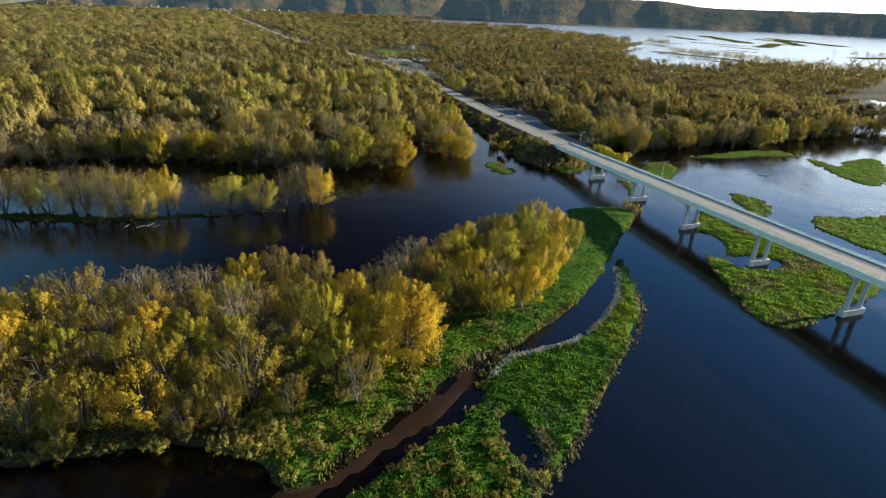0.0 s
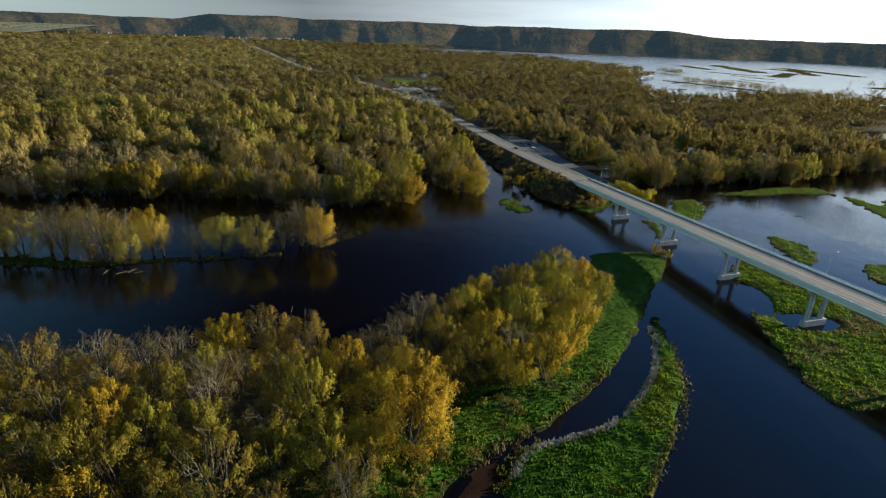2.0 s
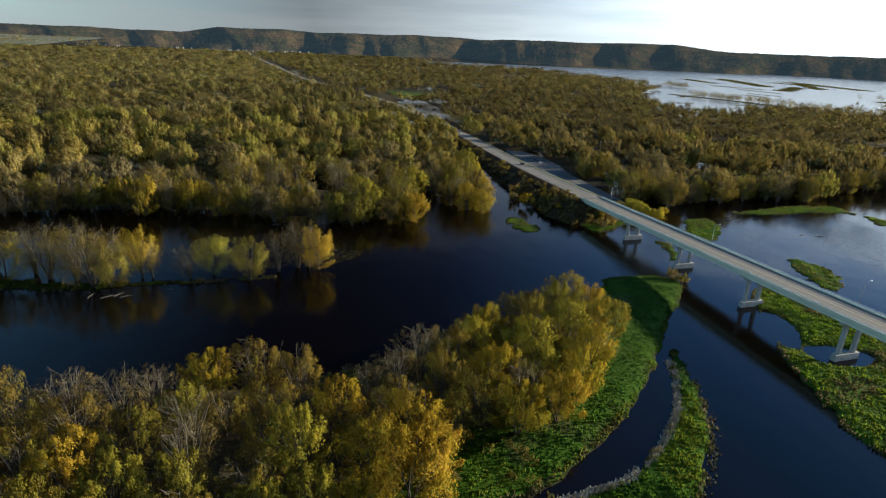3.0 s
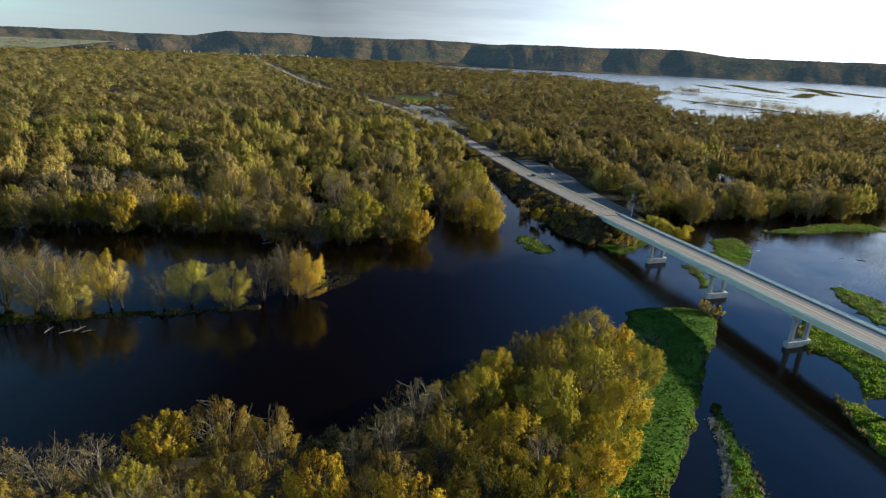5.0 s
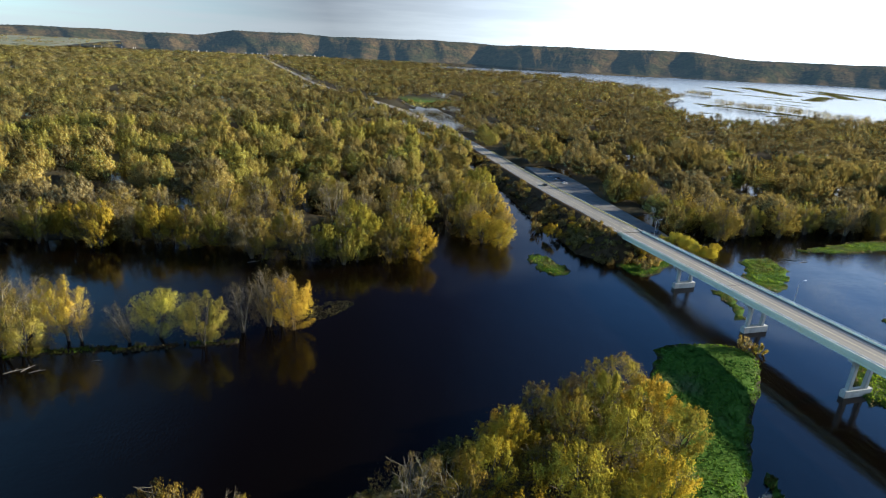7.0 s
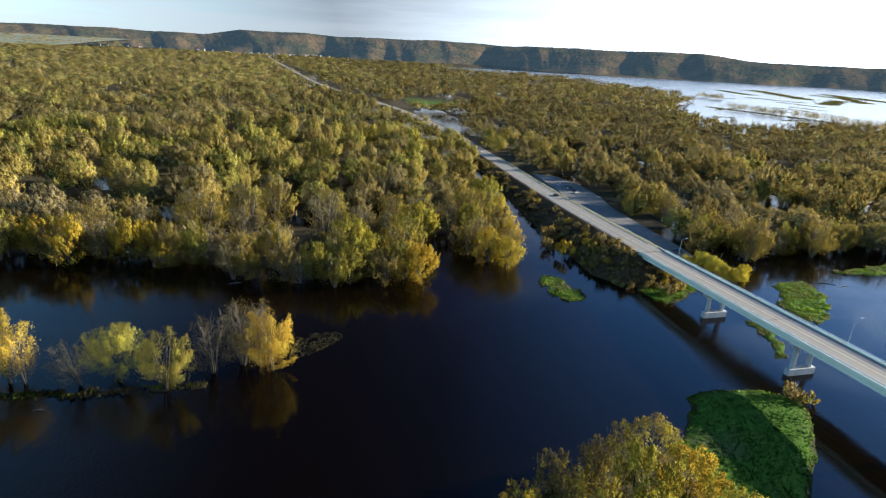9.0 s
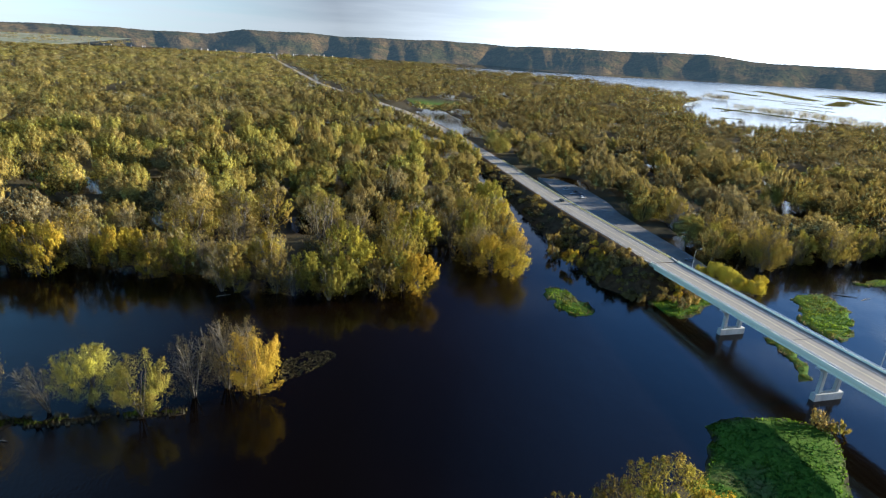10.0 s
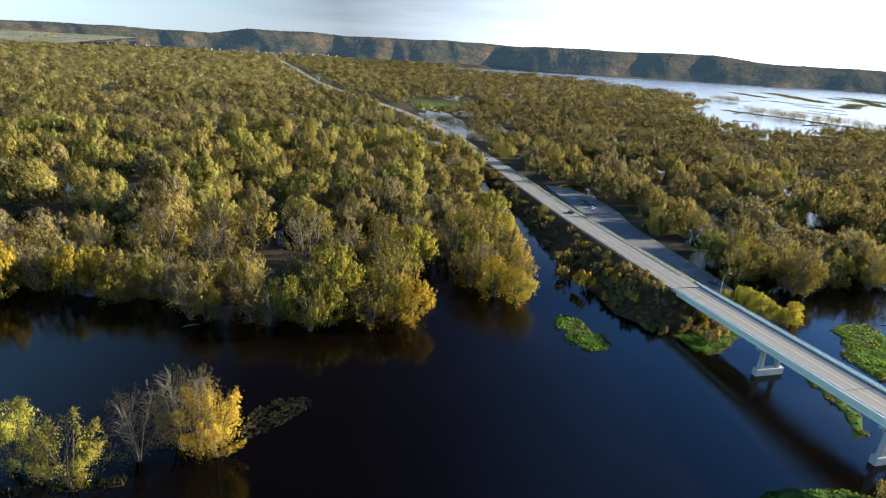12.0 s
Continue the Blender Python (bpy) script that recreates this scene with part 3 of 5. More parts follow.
bm = bmesh.new()
for cx, cy in ((-6400, -6400), (6400, -6400), (6400, 6400), (-6400, 6400)):
    bm.verts.new((cx, cy, 0))
bm.faces.new(bm.verts)
water = new("water", bm_mesh("water", bm, M_WATER))
tag_struct(water, "dark calm backwater river reflecting the sky", "water")
bm = bmesh.new()
bm.faces.new([bm.verts.new((x, y, 0.03)) for x, y in LAKE])
bmesh.ops.recalc_face_normals(bm, faces=bm.faces[:])
lake = new("lake_water", bm_mesh("lake_water", bm, M_LAKE))
tag_struct(lake, "wide bright lake ruffled by the wind", "water")


def height_at(x, y):
    """Ground height by interpolation in the sheet."""
    x, y = np.asarray(x, dtype=float), np.asarray(y, dtype=float)
    i = np.clip(np.searchsorted(gx, x) - 1, 0, nx - 2)
    j = np.clip(np.searchsorted(gy, y) - 1, 0, ny - 2)
    u, v = (x - gx[i]) / (gx[i + 1] - gx[i]), (y - gy[j]) / (gy[j + 1] - gy[j])
    return (GZ[j, i] * (1 - u) + GZ[j, i + 1] * u) * (1 - v) + (GZ[j + 1, i] * (1 - u) + GZ[j + 1, i + 1] * u) * v


# ---- distant bluffs: wooded hills closing the valley ----
EYE0 = np.array((-136.0, -120.0))
RIDGE = [(-75, 95), (-45, 105), (-24, 104), (-16, 114), (-8.7, 108), (-7.2, 126), (-5.8, 147), (0, 156), (3.5, 142), (8, 148), (12, 150), (19, 140), (26, 143), (33, 146), (38, 147), (41.5, 120), (44, 124), (52, 122), (75, 110)]
SKY_R = [(-75, 4850), (-9.2, 4950), (-7.0, 4680), (6, 4400), (12, 4300), (19, 4050), (30, 3850), (38, 3850), (44, 4050), (75, 4200)]
# headlands: where the foot comes nearer towards the east, the slope turns from the sun
BASE_R = [(-75, 4150), (-9.4, 4260), (-8.6, 4180), (-5.6, 3900), (-3.9, 4050), (-2.8, 3960), (1.8, 4130), (5.8, 3740), (7.4, 3880), (11.5, 3780), (17.2, 4120), (18.6, 4020), (21, 3780), (28.5, 3420), (30.4, 3570), (33, 3380), (35, 3560),
          (43, 3340), (45.6, 3820), (53, 3700), (75, 3900)]
az = np.linspace(-62, 66, 1101)
rr = np.linspace(0, 1, 44)
ridge, sky_r = np.interp(az, *np.array(RIDGE).T), np.interp(az, *np.array(SKY_R).T)
base_r = np.convolve(np.pad(np.interp(az, *np.array(BASE_R).T), 6, 'edge'), np.ones(13) / 13, 'valid')
AZ, RR = np.meshgrid(az, rr)
# smaller spurs and gullies, with lower knolls on the slopes
spur = 0.6 * lattice(AZ * 0.42 + RR * 0.5 + 7.3, RR * 0.7 + 0.5, 31) + 0.4 * lattice(AZ * 1.1 + RR * 0.9, RR * 1.2, 32)
HR = np.interp(AZ - 1.6 * RR, az, base_r) * (1 - 0.6 * RR) + base_r.mean() * 0.6 * RR + (1 - spur) * 190 + RR * 560
prof = np.sin(RR * np.pi / 2) ** 1.25
knoll = lattice(AZ * 0.33 + RR * 0.8, RR * 2.1, 35) * 0.6 + lattice(AZ * 0.7 - RR, RR * 3.6, 36) * 0.4
woods = fbm(AZ * 9.0, RR * 22, 39, 2)
crest = ridge[None, :] + (fbm(AZ * 0.30 + 5, RR * 0.2, 37, 2) - 0.5) * 16
crest = 90 + (crest - 90) * HR[-1][None, :] / sky_r[None, :]
HZ = -6 + (crest + 6) * prof + (knoll - 0.5) * 80 * prof * (1.02 - prof) + (woods - 0.5) * 7 * step01(prof, 0.02, 0.3)
bx, by = EYE0[0] + HR * np.sin(np.radians(AZ)), EYE0[1] + HR * np.cos(np.radians(AZ))
idx = np.arange(AZ.size).reshape(AZ.shape)
quads = np.stack([idx[:-1, :-1], idx[:-1, 1:], idx[1:, 1:], idx[1:, :-1]], axis=-1).reshape(-1, 4)
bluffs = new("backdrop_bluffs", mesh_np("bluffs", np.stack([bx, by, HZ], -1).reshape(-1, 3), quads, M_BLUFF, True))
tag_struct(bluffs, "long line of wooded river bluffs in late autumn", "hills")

# ---- far woods: canopy sheet below, tree clumps above ----
def wooded(x, y):
    """True where the bottomland forest stands."""
    off = road_offset(x, y)
    d = np.maximum(depth_in(x, y, LEFT) + 1, depth_in(x, y, RIGHT) - 1)
    ok = d > 0
    ok &= ~((x > -80) & (x < -10) & (y < 230) & (depth_in(x, y, LEFT) < 7))
    ok &= ~((y > 30) & (off > -(11 + np.interp(y, (50, 200, 400, 900), (14, 8, 5, 14)))) & (off < np.interp(y, (200, 360, 480, 500, 900), (16, 18, 34, 22, 28))))
    ok &= ~((depth_in(x, y, np.array(LOT)) > -4))
    for poly in [LAKE] + INLETS:
        ok &= depth_in(x, y, poly) < -3
    for px_, py_, pr_ in GLADES:
        ok &= np.hypot(x - px_, y - py_) > pr_
    ok &= depth_in(x, y, MEADOW) < -22
    ok &= ~((y < 60) & (x < 60) & (x > -36))
    return ok


# ---- trees ----
COVER = np.eye(3)   # how far each corner of a spray lies from its three sides


def crown_arrays(rng, n, h, r, size, hue, low=0.2, plumes=40, width=0.18, thin=0.22, jit=0.36, loose=0.5, gather=0.8, puff=0.28):
    """Leaf sprays of one crown: upright plumes that fan out of a fork to a domed, ragged top. h: top; r: radius."""
    v = rng.random(plumes) ** 0.85
    phi = 2.4 * np.arange(plumes) + rng.uniform(-0.5, 0.5, plumes)
    rad = r * np.sqrt(v) * rng.uniform(0.85, 1.1, plumes)
    z = h * (0.42 + 0.58 * np.sqrt(1 - 0.93 * v)) * rng.uniform(0.86, 1.06, plumes)
    side = rng.random(plumes) < 0.34
    rad = np.where(side, r * rng.uniform(0.55, 1.02, plumes), rad)
    z = np.where(side, h * rng.uniform(low + 0.12, 0.62, plumes), z)
    T = np.stack([rad * np.cos(phi), rad * np.sin(phi), z], -1)
    fork = np.stack([0.12 * rad * np.cos(phi), 0.12 * rad * np.sin(phi), np.where(side, 0.12, 0.2) * h], -1)
    d = T - fork
    d /= np.linalg.norm(d, axis=1)[:, None]
    d += np.array((0, 0, 0.35))
    d /= np.linalg.norm(d, axis=1)[:, None]
    ln = h * rng.uniform(0.24, 0.42, plumes)
    C = T - d * ln[:, None]
    C[:, 2] = np.maximum(C[:, 2], h * low * 0.4)
    w = r * width * rng.uniform(0.75, 1.4, plumes)
    which = rng.integers(0, plumes, n)
    u = rng.random(n) ** gather
    shape = np.sin(np.pi * np.clip(u * 0.88 + 0.10, 0, 1)) ** 0.7
    Q = C[which] + (T[which] - C[which]) * u[:, None]
    P = Q + rng.normal(size=(n, 3)) * (w[which] * shape)[:, None] * (0.62, 0.62, 0.5)
    P[:, 2] = np.maximum(P[:, 2], h * 0.04)
    axis = d[which] * 0.8 + rng.normal(size=(n, 3)) * jit + (0, 0, 0.3)
    # leaves hang as shells that face out of the plume and the crown
    out = P - Q
    out /= np.linalg.norm(out, axis=1)[:, None] + 1e-6
    face = out * 0.45 + (P - (0, 0, 0.45 * h)) / (r, r, 0.5 * h) * 0.75 + (0, 0, 0.12) + rng.normal(size=(n, 3)) * loose
    face /= np.linalg.norm(face, axis=1)[:, None]
    axis -= 0.7 * (axis * face).sum(axis=1)[:, None] * face
    axis /= np.linalg.norm(axis, axis=1)[:, None]
    sd = np.cross(axis, face)
    sd /= np.linalg.norm(sd, axis=1)[:, None] + 1e-6
    s = size * rng.uniform(0.6, 1.4, (n, 1))
    V = np.stack([P - axis * s * 0.5 + sd * s * thin, P - axis * s * 0.3 - sd * s * thin, P + axis * s * 0.75], axis=1).reshape(-1, 3)
    F = np.arange(3 * n).reshape(n, 3)
    plume_hue = rng.normal(0, 0.05, plumes)[which]
    H = np.repeat(hue + plume_hue + rng.normal(0, 0.03, n), 3)
    soft = out * puff + (P - (0, 0, 0.42 * h)) / (r, r, 0.5 * h) * 1.0 + (0, 0, 0.12) + rng.normal(size=(n, 3)) * 0.09
    soft /= np.linalg.norm(soft, axis=1)[:, None]
    return V, F, H, C, T, np.repeat(soft, 3, axis=0)


def trunk_paths(rng, h, r, C, T, stems=3, twigs=10, thick=1.0):
    """Stems that fork out of the base, with limbs into the crown."""
    paths = []
    ends = C[rng.permutation(len(C))[:10]]
    for i in range(stems):
        a = 2 * np.pi * i / stems + rng.uniform(-0.4, 0.4)
        e = ends[i % len(ends)]
        top = e * (1, 1, 0) + (0, 0, h * rng.uniform(0.72, 0.86))
        b = np.array((0.35 * np.cos(a), 0.35 * np.sin(a), -0.6))
        mid = (b + top) / 2 + np.array((np.cos(a), np.sin(a), 0)) * r * 0.10
        r0 = h * 0.016 * rng.uniform(0.8, 1.2) * thick
        paths.append([(*b, r0 * 1.25), (*(b * 0.7 + mid * 0.3), r0), (*mid, r0 * 0.7), (*(mid * 0.4 + top * 0.6), r0 * 0.45), (*top, r0 * 0.12)])
    for e in ends:
        st = paths[rng.integers(0, stems)]
        s = np.array(st[1][:3]) * 0.5 + np.array(st[2][:3]) * 0.5
        r0 = h * 0.008 * thick
        paths.append([(*s, r0), (*((s + e) / 2 + (0, 0, 0.4)), r0 * 0.7), (*e, r0 * 0.35)])
    for i in rng.integers(0, len(C), twigs):
        paths.append([(*C[i], h * 0.004 * thick), (*((C[i] + T[i]) / 2 + rng.normal(size=3) * 0.2), h * 0.0028 * thick), (*(T[i] * 1.01), 0.012)])
    return paths


def bare_paths(rng, h, r, n=90, thick=1.0):
    """The branches and twigs of a leafless crown."""
    paths = []
    for i in range(4):
        a = 2 * np.pi * i / 4 + rng.uniform(-0.5, 0.5)
        lean = rng.uniform(0.25, 0.6) * r
        top = np.array((lean * np.cos(a), lean * np.sin(a), h * rng.uniform(0.75, 0.95)))
        b = np.array((0.25 * np.cos(a), 0.25 * np.sin(a), -0.6))
        mid = b * 0.5 + top * 0.5 - np.array((np.cos(a), np.sin(a), 0)) * lean * 0.12
        r0 = h * 0.013 * thick
        paths.append([(*b, r0), (*(b * 0.6 + mid * 0.4), r0 * 0.85), (*mid, r0 * 0.6), (*top, 0.02)])
        for j in range(n // 4):
            u = rng.uniform(0.3, 0.97)
            s = mid + (top - mid) * (u - 0.5) * 2 if u > 0.5 else b + (mid - b) * u * 2
            d = rng.normal(size=3) * (1, 1, 0.45) + np.array((np.cos(a) * 0.5, np.sin(a) * 0.5, 0.9))
            d /= np.linalg.norm(d)
            ln = r * rng.uniform(0.35, 0.75) * (1.2 - 0.6 * u)
            e = s + d * ln
            paths.append([(*s, r0 * 0.26), (*(s + d * ln * 0.5 + rng.normal(size=3) * 0.12), r0 * 0.17), (*(e + (0, 0, ln * 0.15)), 0.014)])
            for _ in range(2):
                s2 = s + d * ln * rng.uniform(0.35, 0.8)
                d2 = d + rng.normal(size=3) * 0.55 + (0, 0, 0.25)
                d2 /= np.linalg.norm(d2)
                paths.append([(*s2, r0 * 0.13), (*(s2 + d2 * ln * 0.5), 0.015)])
    return paths


def tree_meshes(seed, h, r, n, size, hue, low=0.2, bare=0.0, plumes=44, stems=3, width=0.18, gather=0.6, mat=None, tone=0.16):
    """Mesh data of one tree: (trunk, crown or None, twigs or None)."""
    rng = np.random.default_rng(seed)
    V, F, H, C, T, N = crown_arrays(rng, int(n * (1 - 0.75 * bare)), h, r, size, hue, low, plumes, thin=0.27 - 0.15 * bare, width=width, gather=gather, puff=0.5)
    crown = mesh_np("crown", V, F, mat or M_LEAF, hue=H, facing=N, cover=np.tile(COVER, (len(F), 1)), tone=np.full(len(V), tone))
    tv, tf = tube_arrays(trunk_paths(rng, h, r, C, T, stems, 8, 0.7 if stems > 3 else 1.0), 5)
    trunk = mesh_np("trunk", tv, tf, M_BARK, True)
    twig = None
    if bare > 0.25:
        bv, bf = tube_arrays(bare_paths(rng, h * 0.98, r, int(24 + 52 * bare)), 3)
        twig = mesh_np("limb", bv, bf, M_TWIG)
    return trunk, crown, twig


def plant(meshes, name, label, group, x, y, z, rz=0.0, s=1.0, sz=None, lean=(0, 0)):
    t = thing(name, label, "tree", group)
    t.matrix_world = pose(x, y, z, lean[0], lean[1], rz) @ Matrix.Diagonal((s, s, sz or s, 1))
    for nm, me in zip(("trunk", "crown", "limb"), meshes):
        if me:
            part(nm, me, t)
    return t


HUES = {"bare": 0.12, "brown": 0.38, "olive": 0.46, "green": 0.54, "lime": 0.66, "yellow": 0.86, "gold": 0.94}
LOOKS = {"bare": "nearly leafless grey-brown maple", "brown": "olive-brown half-bare maple", "olive": "dull olive-green maple", "green": "green-leaved maple",
         "lime": "bright yellow-green maple", "yellow": "yellow-leaved autumn maple", "gold": "golden-orange autumn maple"}
NEAR = {}
for i, (kind, hue) in enumerate(HUES.items()):
    NEAR[kind] = [tree_meshes(100 + 10 * i + j, 20.0, 8.6 + 0.9 * j, 10000, 0.57, hue, 0.18, {"bare": 0.86, "brown": 0.40, "olive": 0.25}.get(kind, 0.0), 42 + 8 * j, width=0.16, gather=0.5) for j in range(2)]
EDGE = {}
for i, (kind, hue) in enumerate(HUES.items()):
    EDGE[kind] = [tree_meshes(300 + 10 * i + j, 20.0, 8.6 + 0.9 * j, 3000, 1.25, hue, 0.20, {"bare": 0.85, "brown": 0.5, "olive": 0.3}.get(kind, 0.0), 38 + 8 * j, mat=M_PALE, tone=0.15) for j in range(2)]

WILLOW = {}
for i, kind in enumerate(("bare", "brown", "olive", "green", "lime", "yellow", "gold")):
    WILLOW[kind] = [tree_meshes(400 + 10 * i + j, 20.0, 9.0 + 0.9 * j, 3200, 1.2, HUES[kind], 0.0, {"bare": 0.8, "brown": 0.35}.get(kind, 0.0), 46 + 6 * j, 3, 0.17, 0.7, M_PALE, 0.28) for j in range(2)]
FLOODED = {}
for i, kind in enumerate(("bare", "brown", "olive", "lime", "yellow", "gold")):
    FLOODED[kind] = [tree_meshes(200 + 10 * i + j, 20.0, 8.6 + 0.9 * j, 10500, 0.48, HUES[kind], {"olive": 0.02, "gold": 0.06}.get(kind, 0.16), {"bare": 0.85, "brown": 0.5, "olive": 0.1}.get(kind, 0.0), 44 + 6 * j, 4, 0.17, 0.7, M_PALE, {"bare": 0.15, "brown": 0.3}.get(kind, 0.6)) for j in range(2)]

rng = np.random.default_rng(7)
taken = []


def free(x, y, gap):
    return all((x - a) ** 2 + (y - b) ** 2 > gap * gap for a, b in taken)


# island: the trees that stand out, by kind, then the rest of the stand
ISLAND_TREES = [
    ("olive", -78, -72, 17.2), ("green", -74, -93, 16.7), ("olive", -98, -86, 17.7), ("yellow", -113, -87, 14.9), ("brown", -235, -107, 20), ("yellow", -245, -113, 19), ("gold", -252, -122, 18),
    ("yellow", -120, -113, 16.7), ("gold", -107, -126, 16), ("yellow", -98, -119, 17), ("yellow", -119, -128, 16), ("gold", -150, -146, 20), ("lime", -171, -134, 20), ("lime", -169, -149, 17), ("green", -194, -138, 17),
    ("olive", -218, -140, 18), ("olive", -202, -153, 16), ("gold", -213, -155, 17), ("brown", -233, -143, 16), ("brown", -204, -158, 11), ("olive", -224, -153, 17), ("brown", -236, -152, 16),
    ("olive", -228, -157, 12), ("brown", -247, -150, 17), ("brown", -181, -158, 11), ("yellow", -160, -149, 15), ("brown", -196, -158, 12), ("brown", -190, -152, 20), ("lime", -84, -82, 17.7),
    ("yellow", -88, -108, 16.7), ("lime", -106, -103, 18.6), ("lime", -120, -96, 15.8), ("lime", -90, -95, 18.6), ("brown", -230, -108, 17), ("bare", -221, -104, 17), ("bare", -210, -106, 17),
    ("bare", -203, -104, 15.5), ("yellow", -192, -98, 16.5), ("brown", -181, -98, 17.5), ("brown", -170, -103, 16), ("bare", -153, -109, 13), ("bare", -145, -106, 14.5), ("bare", -137, -100, 17),
    ("gold", -216, -124, 16), ("olive", -205, -119, 16), ("bare", -193, -128, 16.5), ("olive", -176, -122, 14.5), ("brown", -179, -138, 16), ("yellow", -156, -136, 17),
    ("gold", -144, -138, 16.5), ("brown", -225, -122, 16), ("brown", -187, -113, 14), ("olive", -134, -112, 17), ("brown", -128, -100, 16)]
for kind, x, y, h in ISLAND_TREES:
    s = h / 20.0
    g = float(height_at(x, y))
    plant(NEAR[kind][rng.integers(0, 2)], "maple_tree", LOOKS[kind] + " on the grassy river island", "island trees", x, y, g, rng.uniform(0, 360), s * rng.uniform(0.95, 1.1), s)
    taken.append((x, y))
fill = ["bare", "brown", "brown", "brown", "olive", "olive", "brown", "yellow", "lime", "gold"]
for _ in range(2600):
    x, y = rng.uniform(-288, -70), rng.uniform(-160, -62)
    d = float(depth_in(np.array([x]), np.array([y]), ISLAND)[0])
    if x > -165 and d < 17 and y < -62 - 0.82 * (x + 80) - 25:
        continue
    if d < (3 if y < -120 else 9) or not free(x, y, 8.4):
        continue
    kind = fill[rng.integers(0, len(fill))]
    h = rng.uniform(13.5, 18)
    plant(NEAR[kind][rng.integers(0, 2)], "maple_tree", LOOKS[kind] + " on the grassy river island", "island trees", x, y, float(height_at(x, y)), rng.uniform(0, 360), h / 20 * 1.05, h / 20)
    taken.append((x, y))

# low half-bare growth along the island's far bank
for _ in range(900):
    x, y = rng.uniform(-165, -78), rng.uniform(-104, -58)
    d = float(depth_in(np.array([x]), np.array([y]), ISLAND)[0])
    if not 2.0 < d < 14 or not free(x, y, 6.5):
        continue
    kind = ("bare", "brown", "bare", "brown", "olive")[rng.integers(0, 5)]
    h = rng.uniform(8, 13) if x > -110 else rng.uniform(4, 7.5)
    plant(EDGE[kind][rng.integers(0, 2)], "maple_tree", LOOKS[kind] + " on the island's far bank", "island trees", x, y, float(height_at(x, y)), rng.uniform(0, 360), h / 20 * 1.05, h / 20)
    taken.append((x, y))

# flooded row in the open water
ROW = [("brown", -241, -14, 20, 1.1), ("brown", -249, -6, 21, 1.0), ("yellow", -226, -8, 21, 0.75), ("olive", -235, -15, 17, 0.9), ("bare", -222, -9, 17, 0.6), ("bare", -208, -12, 15, 0.7), ("lime", -200, -10, 18, 0.8),
       ("olive", -186, -17, 18, 0.85), ("bare", -175, -11, 18, 0.8), ("bare", -167, -8, 20, 0.9), ("bare", -163, -8, 20, 0.8), ("gold", -159, -12, 19, 0.85), ("brown", -259, -3, 20, 0.95), ("bare", -266, 4, 20, 0.9),
       ("olive", -274, -2, 20, 1.0), ("bare", -283, 6, 20, 0.9), ("brown", -292, 4, 20, 1.0), ("olive", -302, 8, 20, 1.0), ("brown", -314, 10, 20, 1.0), ("bare", -253, 8, 20, 0.8), ("olive", -326, 8, 20, 1.0), ("brown", -240, 2, 18, 0.8)]
for kind, x, y, h, wide in ROW:
    lean = (0, -18) if (kind, x) == ("bare", -208) else (rng.uniform(-4, 4), rng.uniform(-4, 4))
    plant(FLOODED[kind][rng.integers(0, 2)], "flooded_tree", LOOKS[kind] + " standing in shallow flood water", "trees in the flooded row", x, y, -0.1, rng.uniform(0, 360), h / 20 * wide * 1.16, h / 20 * 1.05, lean)

# bottomland forest: single trees along its near edge, the rest as massed woods
KINDS = ["bare", "brown", "olive", "green", "lime", "yellow", "gold"]
def forest_hue(x, y, r):
    base = 0.01 + 0.78 * fbm(x / 48, y / 48, 21, 3) + r.normal(0, 0.10, np.shape(x))
    base = base - 0.22 * step01(x, 30, 90) * (1 - 0.5 * step01(y, 200, 400)) - 0.26 * step01(-x, 130, 220) * (1 - step01(y, 130, 230))
    return np.clip(base + np.where(r.random(np.shape(x)) < 0.06, 0.30, 0), 0.02, 0.98)


def scatter(n, x0, x1, y0, y1, gap, r):
    """Places at least gap apart (by cells) inside a box."""
    nxc, nyc = int((x1 - x0) / gap), int((y1 - y0) / gap)
    cx, cy = np.meshgrid(np.arange(nxc), np.arange(nyc))
    x = x0 + (cx + 0.5 + 0.5 * (cy % 2) + r.uniform(-0.42, 0.42, cx.shape)) * gap
    y = y0 + (cy + 0.5 + r.uniform(-0.42, 0.42, cx.shape)) * gap
    return x.ravel(), y.ravel()


rf = np.random.default_rng(19)
fx, fy = scatter(0, -640, 620, 30, 560, 18.0, rf)
keep = wooded(fx, fy) & (np.hypot(fx + 145, fy + 140) < 560)
keep &= (fbm(fx / 26, fy / 26, 77, 3) > 0.36) & (rf.random(len(fx)) > 0.08)
fx, fy = fx[keep], fy[keep]
edge = np.maximum(depth_in(fx, fy, LEFT), depth_in(fx, fy, RIGHT))
far = np.hypot(fx + 145, fy + 140)
score = far + np.clip(edge, 0, 40) * 2.0
order = np.argsort(score)
fx, fy, edge, far = fx[order], fy[order], edge[order], far[order]
hue_f = forest_hue(fx, fy, rf)
SINGLES = 40
for i in range(SINGLES):
    kind = KINDS[int(np.argmin([abs(h - hue_f[i]) for h in HUES.values()]))]
    h = rf.uniform(19, 25) if edge[i] > 8 else rf.uniform(16, 21)
    plant(EDGE[kind][rf.integers(0, 2)], "forest_tree", LOOKS[kind] + " at the flooded forest edge", "forest edge trees", fx[i], fy[i], max(-0.2, float(height_at(fx[i], fy[i]))), rf.uniform(0, 360), h / 20 * rf.uniform(0.85, 1.1), h / 20)
